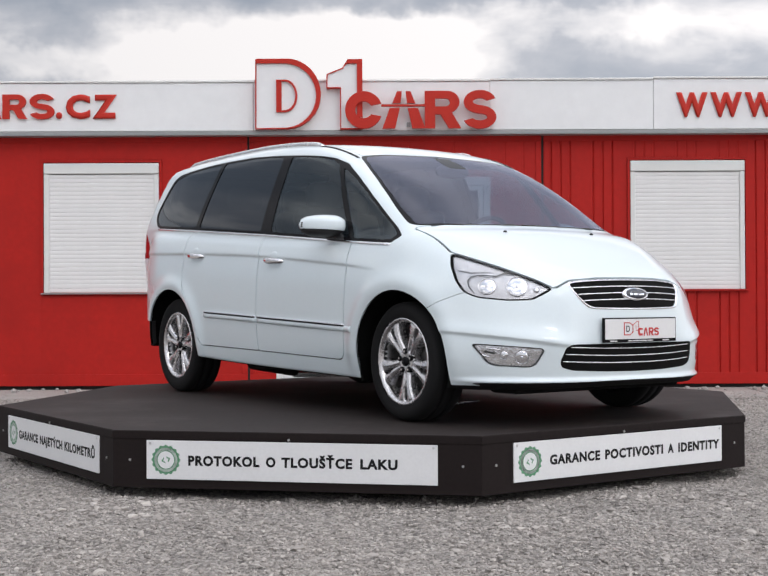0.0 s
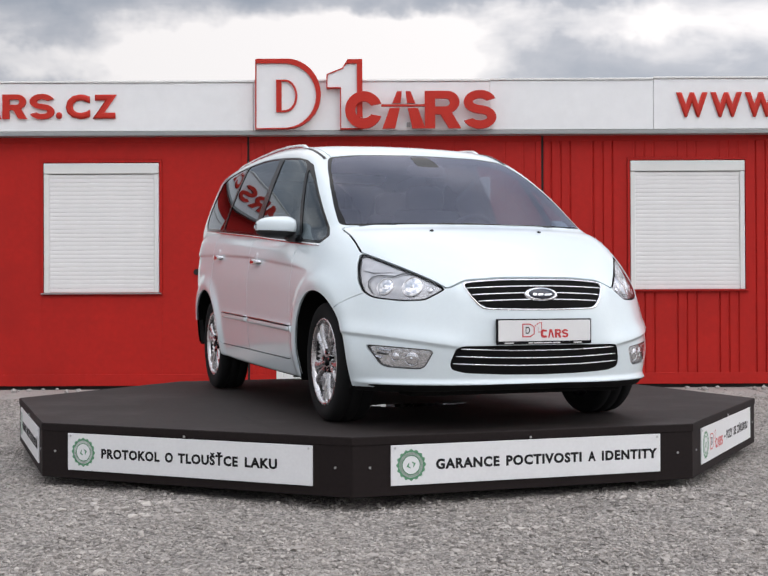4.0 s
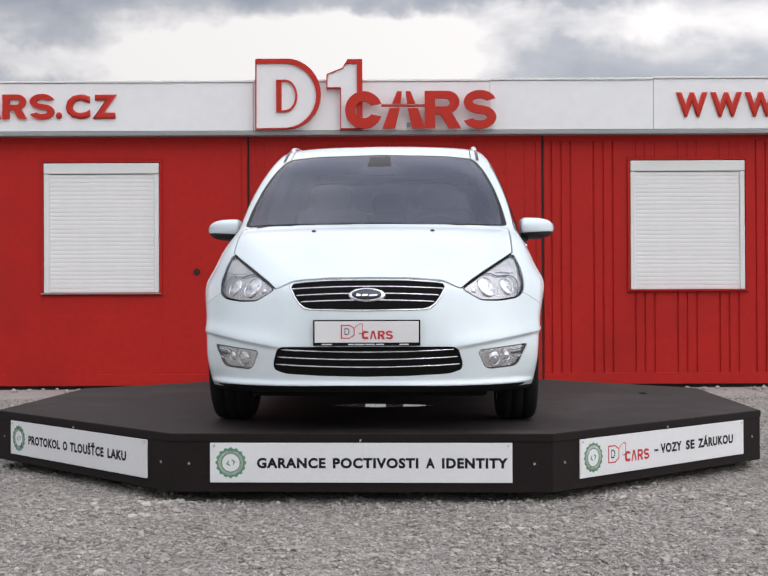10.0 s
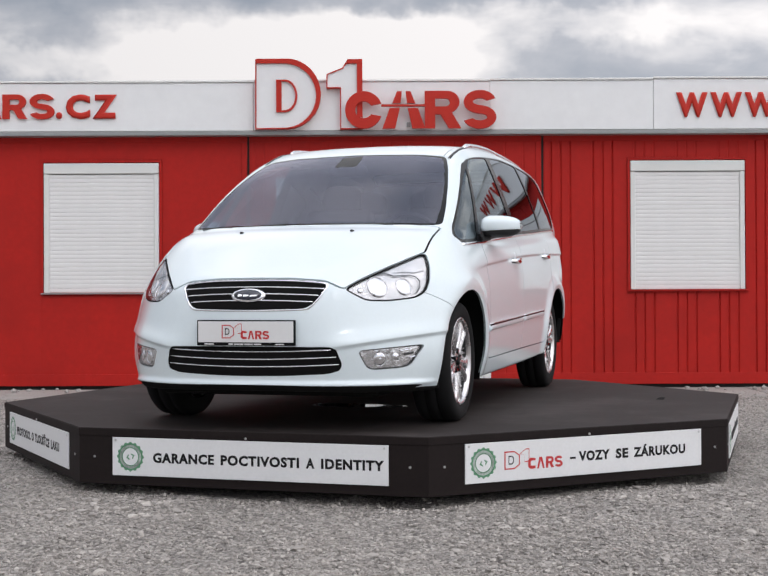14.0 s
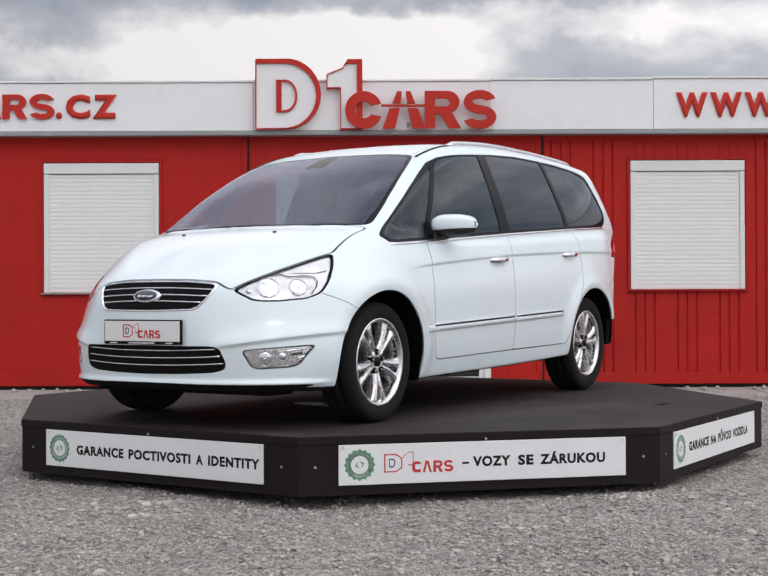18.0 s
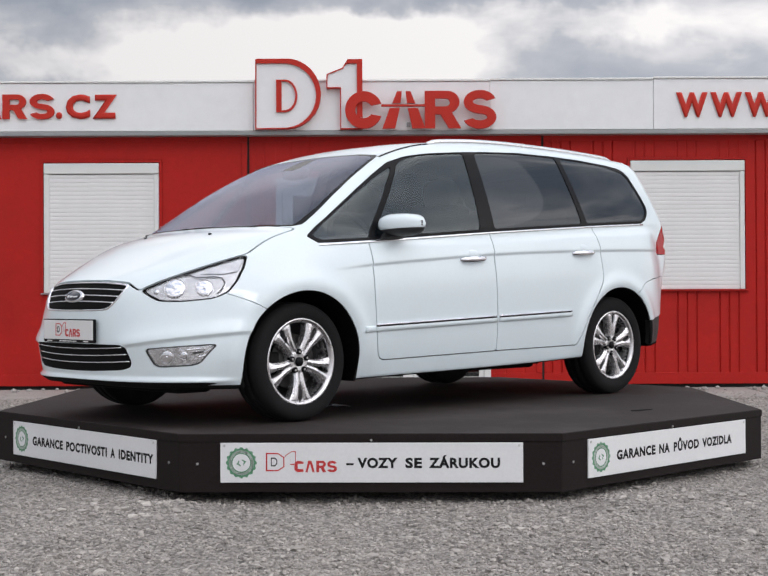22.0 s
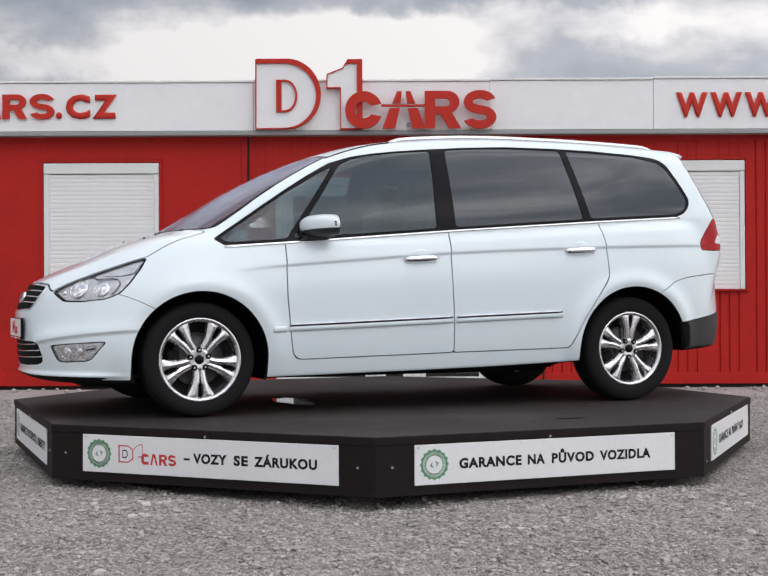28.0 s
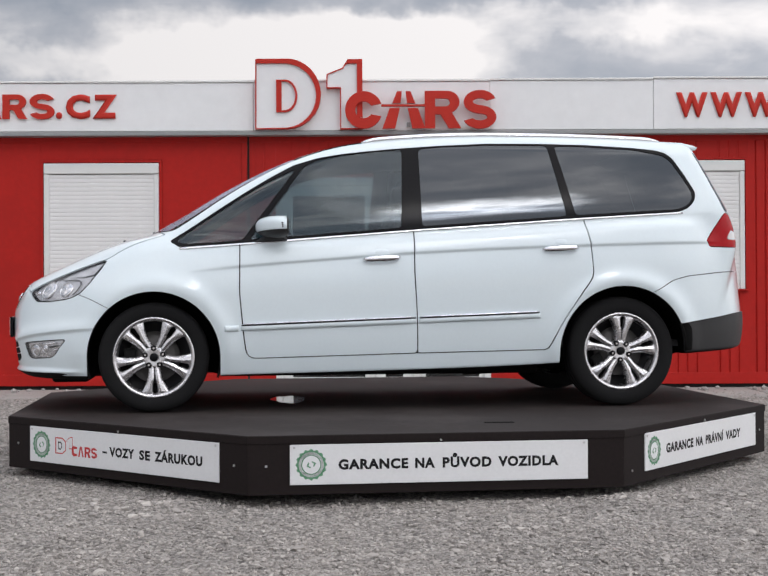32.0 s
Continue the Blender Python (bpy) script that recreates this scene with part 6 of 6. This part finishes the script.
    for k, (x0, x1) in enumerate(((-0.052, -0.03), (-0.024, 0.004), (0.010, 0.050))):
        b = prism(rounded([(x0, -0.007), (x1, -0.005), (x1 + 0.004, 0.004), (x0 + 0.004, 0.008 - 0.003 * k)], 0.004), 0.002, m=Matrix.Translation((0, y - 0.0125, 0.685)) @ pose(0, 0, 0, -27))
        part("badge_mark", b, CHROME, g)
    lg = recess("lower_grille", LOWGRILLE, 0.008, "black lower grille with chrome bars")
    for z, w, c in ((0.405, 0.425, 0.02), (0.368, 0.445, 0.02), (0.331, 0.455, 0.02)):
        xs = np.linspace(-w, w, 33)
        part("grille_bar", bar_on_nose(xs, z + c * (np.abs(xs) / 0.45) ** 2 * 0.6, 0.0065, -0.003, 0.008), CHROME, lg, "chrome bar", True)
    # registration plate: a plain plate with the dealer's mark
    py = front_y(0.0, 0.555)[0] + 0.001
    pl = part("registration_plate", box(-0.262, 0.262, py - 0.006, py + 0.01, 0.436, 0.563, 0.004), BLACK_TRIM, car, "white dealer plate in a black holder")
    part("plate_face", box(-0.254, 0.254, py - 0.0090, py - 0.004, 0.452, 0.556, 0.002), PLATE, pl)
    pm = part("plate_mark", box(-0.001, 0.001, py - 0.0092, py - 0.0085, 0.452, 0.453), PLATE, pl)
    logo_marks(pm, -0.125, 0.13, 0.468, 0.545, py - 0.0108, 1)
    for x0, x1 in ((-0.09, -0.065), (-0.06, -0.01), (-0.005, 0.04), (0.046, 0.085), (-0.22, -0.17), (0.16, 0.205)):
        part("plate_mark", box(x0, x1, py - 0.0072, py - 0.0055, 0.4405, 0.4465), PLATE, pl)
    # trim along the sides
    on_both("belt_moulding", strip_on_side([(-1.315, 0.966), (-0.955, 0.992), (0.103, 1.076), (1.139, 1.151), (1.79, 1.193)], -0.006, 0.008, 0.007, 60), CHROME, car, "chrome strip below the side windows")
    for (y0, y1) in ((-1.05, -0.966), (-0.955, 0.092), (0.108, 0.852)):
        z0, z1 = np.interp(y0, [-1.055, 0.852], [0.497, 0.567]), np.interp(y1, [-1.055, 0.852], [0.497, 0.567])
        on_both("side_moulding", strip_on_side([(y0, z0), (y1, z1)], -0.022, 0.013, 0.013, 24), PAINT, car)
        if y0 > -1:
            on_both("moulding_insert", strip_on_side([(y0 + 0.004, z0), (y1 - 0.004, z1)], 0.014, 0.021, 0.016, 24), CHROME, car, "chrome insert")
            on_both("moulding_groove", strip_on_side([(y0 + 0.004, z0), (y1 - 0.004, z1)], 0.005, 0.013, 0.0145, 24), BLACK_TRIM, car, "dark groove below the chrome")
    for dset, (hy, hz) in ((doors_f, (-0.115, 0.906)), (doors_r, (0.985, 0.968))):
        for d, sgn in zip(dset, (1, -1)):
            xo = side_x(hy, hz)[0]
            b = bmesh.new()
            rows = []
            for k in range(13):
                u = k / 12
                yy = hy - 0.115 + 0.23 * u
                zz = hz - 0.006 + 0.012 * u
                e = max(0.0, math.sin(math.pi * u)) ** 0.35
                xo = side_x(yy, zz)[0]
                hh = 0.010 + 0.010 * e
                rows.append([b.verts.new((sgn * (xo + 0.002 + 0.034 * e + dx), yy, zz + dz)) for dx, dz in ((-0.012, -hh), (0.0, -hh * 0.8), (0.005, 0.0), (0.0, hh * 0.8), (-0.012, hh))])
            for p, q in zip(rows, rows[1:]):
                for i in range(5):
                    j = (i + 1) % 5
                    b.faces.new((p[i], p[j], q[j], q[i]))
            b.faces.new(rows[0])
            b.faces.new(rows[-1][::-1])
            bmesh.ops.recalc_face_normals(b, faces=b.faces[:])
            part("door_handle", b, CHROME, d, "chrome-edged pull handle", True)
            b = blob(sgn * (side_x(hy + 0.01, hz)[0] - 0.006), hy + 0.005, hz + 0.024, 0.013, 0.062, 0.036, 2.2, 24, 10)
            part("handle_cup", b, PAINT, d, "", True)
    # door mirrors
    for sgn in (1, -1):
        arm = bmesh.new()
        foot = [(-0.90, 0.995), (-0.66, 1.015), (-0.68, 1.045), (-0.80, 1.055)]
        v0 = [arm.verts.new((sgn * (side_x(y, z)[0] - 0.01), y, z)) for y, z in foot]
        v1 = [arm.verts.new((sgn * 0.90, -0.765 + (y + 0.765) * 0.45, 1.035 + (z - 1.03) * 0.5)) for y, z in foot]
        for i in range(4):
            j = (i + 1) % 4
            arm.faces.new((v0[i], v0[j], v1[j], v1[i]))
        arm.faces.new(v1)
        bmesh.ops.recalc_face_normals(arm, faces=arm.faces[:])
        mir = part("door_mirror", arm, BLACK_PLASTIC, car, "white door mirror with a black foot")
        b = bmesh.new()
        rows = []
        for k in range(15):
            u = k / 14
            e = (1 - u ** 4.0) ** 0.5 if u < 1 else 0.02
            e *= min(1.0, 0.80 + 2.0 * u)
            zt, zb = 1.096 + 0.064 * e, 1.096 - 0.068 * e
            y0, y1 = -0.700 - 0.150 * (1 - u ** 2.2) ** 0.75 - 0.016 * (1 - u), -0.690
            x = 0.857 + 0.212 * u
            zm, hz2, ym, hy2 = (zt + zb) / 2, (zt - zb) / 2, y1, (y1 - y0)
            ring = []
            for i in range(20):
                a = math.pi / 2 + math.pi * i / 19
                ring.append((ym + hy2 * math.copysign(abs(math.cos(a)) ** 0.62, math.cos(a)), zm + hz2 * math.copysign(abs(math.sin(a)) ** 0.7, math.sin(a))))
            rows.append([b.verts.new((sgn * x, yy, zz)) for yy, zz in ring])
        for p, q in zip(rows, rows[1:]):
            for i in range(20):
                j = (i + 1) % 20
                b.faces.new((p[i], p[j], q[j], q[i]))
        b.faces.new(rows[0])
        b.faces.new(rows[-1][::-1])
        bmesh.ops.recalc_face_normals(b, faces=b.faces[:])
        lowp = b.copy()
        bmesh.ops.bisect_plane(b, geom=b.verts[:] + b.edges[:] + b.faces[:], plane_co=(sgn * 0.86, 0, 1.062), plane_no=(sgn * -0.07, 0.0, 1), clear_inner=True)
        bmesh.ops.bisect_plane(lowp, geom=lowp.verts[:] + lowp.edges[:] + lowp.faces[:], plane_co=(sgn * 0.86, 0, 1.0605), plane_no=(sgn * -0.07, 0, 1), clear_outer=True)
        part("mirror_cap", b, PAINT, mir, "white painted cap", True)
        part("mirror_base", lowp, BLACK_PLASTIC, mir, "", True)
        part("mirror_rim", ring_plate([(sgn * x, z) for x, z in rounded([(0.866, 1.040), (1.040, 1.046), (1.052, 1.142), (0.866, 1.150)], 0.04)],
                                      [(sgn * x, z) for x, z in rounded([(0.878, 1.052), (1.028, 1.056), (1.038, 1.132), (0.878, 1.138)], 0.035)], 0.014, pose(0, -0.692, 0)), BLACK_PLASTIC, mir, "black rim round the mirror glass")
        part("mirror_glass", box(sgn * 0.950 - 0.072, sgn * 0.950 + 0.068, -0.690, -0.686, 1.052, 1.134, 0.002), MIRROR, mir)
        b = bmesh.new()
        for k in range(3):
            cyl((sgn * (1.030 + 0.004 * k), -0.735, 1.088 + 0.011 * k), (sgn * 1.066, -0.712, 1.090 + 0.010 * k), 0.004, seg=8, bm=b)
        part("indicator_lens", b, BLACK_PLASTIC, mir, "ribbed indicator lens", True)
    # roof rails
    for sgn in (1, -1):
        b = bmesh.new()
        rows = []
        for k in range(45):
            u = k / 44
            yy = -0.22 + 1.96 * u
            e = min(1.0, min(u, 1 - u) / 0.05) ** 0.5
            xx = 0.592
            zz = top_z(xx, yy)[0]
            rows.append([b.verts.new((sgn * (xx + dx), yy, zz - 0.006 + dz * e)) for dx, dz in ((-0.016, 0.0), (-0.013, 0.022), (-0.004, 0.031), (0.010, 0.030), (0.018, 0.020), (0.020, 0.0))])
        for p, q in zip(rows, rows[1:]):
            for i in range(6):
                j = (i + 1) % 6
                b.faces.new((p[i], p[j], q[j], q[i]))
        b.faces.new(rows[0])
        b.faces.new(rows[-1][::-1])
        bmesh.ops.recalc_face_normals(b, faces=b.faces[:])
        part("roof_rail", b, SATIN, car, "satin silver roof rail", True)
        b = bmesh.new()
        rows = []
        for k in range(16):
            u = k / 15
            yy = -0.62 + 0.42 * u
            xx = 0.600 - 0.0 * u
            zz = top_z(xx, yy)[0]
            rows.append([b.verts.new((sgn * (xx + dx), yy, zz - 0.004 + dz)) for dx, dz in ((-0.012, 0.0), (-0.006, 0.009), (0.008, 0.008), (0.014, -0.004))])
        for p, q in zip(rows, rows[1:]):
            for i in range(3):
                b.faces.new((p[i], p[i + 1], q[i + 1], q[i]))
        bmesh.ops.recalc_face_normals(b, faces=b.faces[:])
        part("roof_gutter", b, BLACK_TRIM, car, "black roof joint strip", True)
    # spoiler, washer jets, wipers
    b = bmesh.new()
    rows = []
    for k in range(21):
        x = -0.60 + 1.2 * k / 20
        yy = 1.945 - 0.20 * x * x
        z = top_z(x, 1.69 - 0.2 * x * x)[0]
        rows.append([b.verts.new(q) for q in ((x, yy - 0.26, z + 0.003), (x, yy, z - 0.009), (x, yy + 0.075, z - 0.024), (x, yy + 0.105, z - 0.038), (x, yy + 0.09, z - 0.056), (x, yy - 0.1, z - 0.075))])
    for p, q in zip(rows, rows[1:]):
        for i in range(6):
            j = (i + 1) % 6
            b.faces.new((p[i], p[j], q[j], q[i]))
    b.faces.new(rows[0])
    b.faces.new(rows[-1][::-1])
    bmesh.ops.recalc_face_normals(b, faces=b.faces[:])
    part("roof_spoiler", b, PAINT, car, "", True)
    for x in (-0.322, 0.322):
        z = top_z(x, -1.665)[0]
        part("washer_jet", blob(x, -1.665, z + 0.002, 0.012, 0.009, 0.008, 2.2, 14, 8), BLACK_PLASTIC, car, "", True)
    for x0, x1, y0, y1 in ((0.50, -0.06, -1.475, -1.50), (-0.12, -0.66, -1.50, -1.44)):
        p0 = Vector((x0, y0, top_z(x0, y0)[0] + 0.002))
        p1 = Vector((x1, y1, top_z(x1, y1)[0] + 0.003))
        part("wiper", cyl(p0, p1, 0.007, 0.005, 8), BLACK_PLASTIC, car)
    # cabin
    part("cabin_floor", box(-0.74, 0.74, -1.0, 2.0, 0.36, 0.40), CABIN, car)
    b = box(-0.72, 0.72, -0.26, 0.26, -0.10, 0.10, 0.06, 3)
    b.transform(Matrix.Translation((0, -0.98, 0.92)) @ pose(0, 0, 0, 8))
    part("dashboard", b, CABIN, car, "dark dashboard", True)
    b = bmesh.new()
    R, r = 0.185, 0.016
    ring = []
    for k in range(32):
        a = 2 * math.pi * k / 32
        ring.append([b.verts.new(((R + r * math.cos(c)) * math.cos(a), r * math.sin(c), (R + r * math.cos(c)) * math.sin(a))) for c in [2 * math.pi * i / 8 for i in range(8)]])
    for k in range(32):
        p, q = ring[k], ring[(k + 1) % 32]
        for i in range(8):
            j = (i + 1) % 8
            b.faces.new((p[i], p[j], q[j], q[i]))
    bmesh.ops.recalc_face_normals(b, faces=b.faces[:])
    b.transform(Matrix.Translation((0.36, -0.62, 1.02)) @ pose(0, 0, 0, 28))
    st = part("steering_wheel", b, CABIN, car, "", True)
    part("steering_hub", blob(0.36, -0.63, 1.02, 0.06, 0.03, 0.06, 2.2, 20, 10), CABIN, st, "", True)
    part("steering_spoke", box(0.20, 0.52, -0.635, -0.615, 1.005, 1.03, 0.006), CABIN, st)
    for x, y in ((0.36, -0.22), (-0.36, -0.22)):
        build_seat(car, x, y, 0.55, 0.50)
    for x in (-0.46, 0.0, 0.46):
        build_seat(car, x, 0.72, 0.58, 0.42)
    part("rear_view_mirror", blob(0, -0.76, 1.455, 0.125, 0.025, 0.04, 3, 24, 10), BLACK_PLASTIC, car, "", True)
    return car


CAR = build_car()
# ---- what moves: the table and the car on it ----
def motions():
    walk(TABLE, [(t, pose(0, 0, 0, 0, 0, a)) for t, a in TURN])
    walk(CAR, [(t, pose(0, 0, 0, 0, 0, a) @ pose(0.028, 0, TOP, 0, 0, 1.29)) for t, a in TURN])


motions()
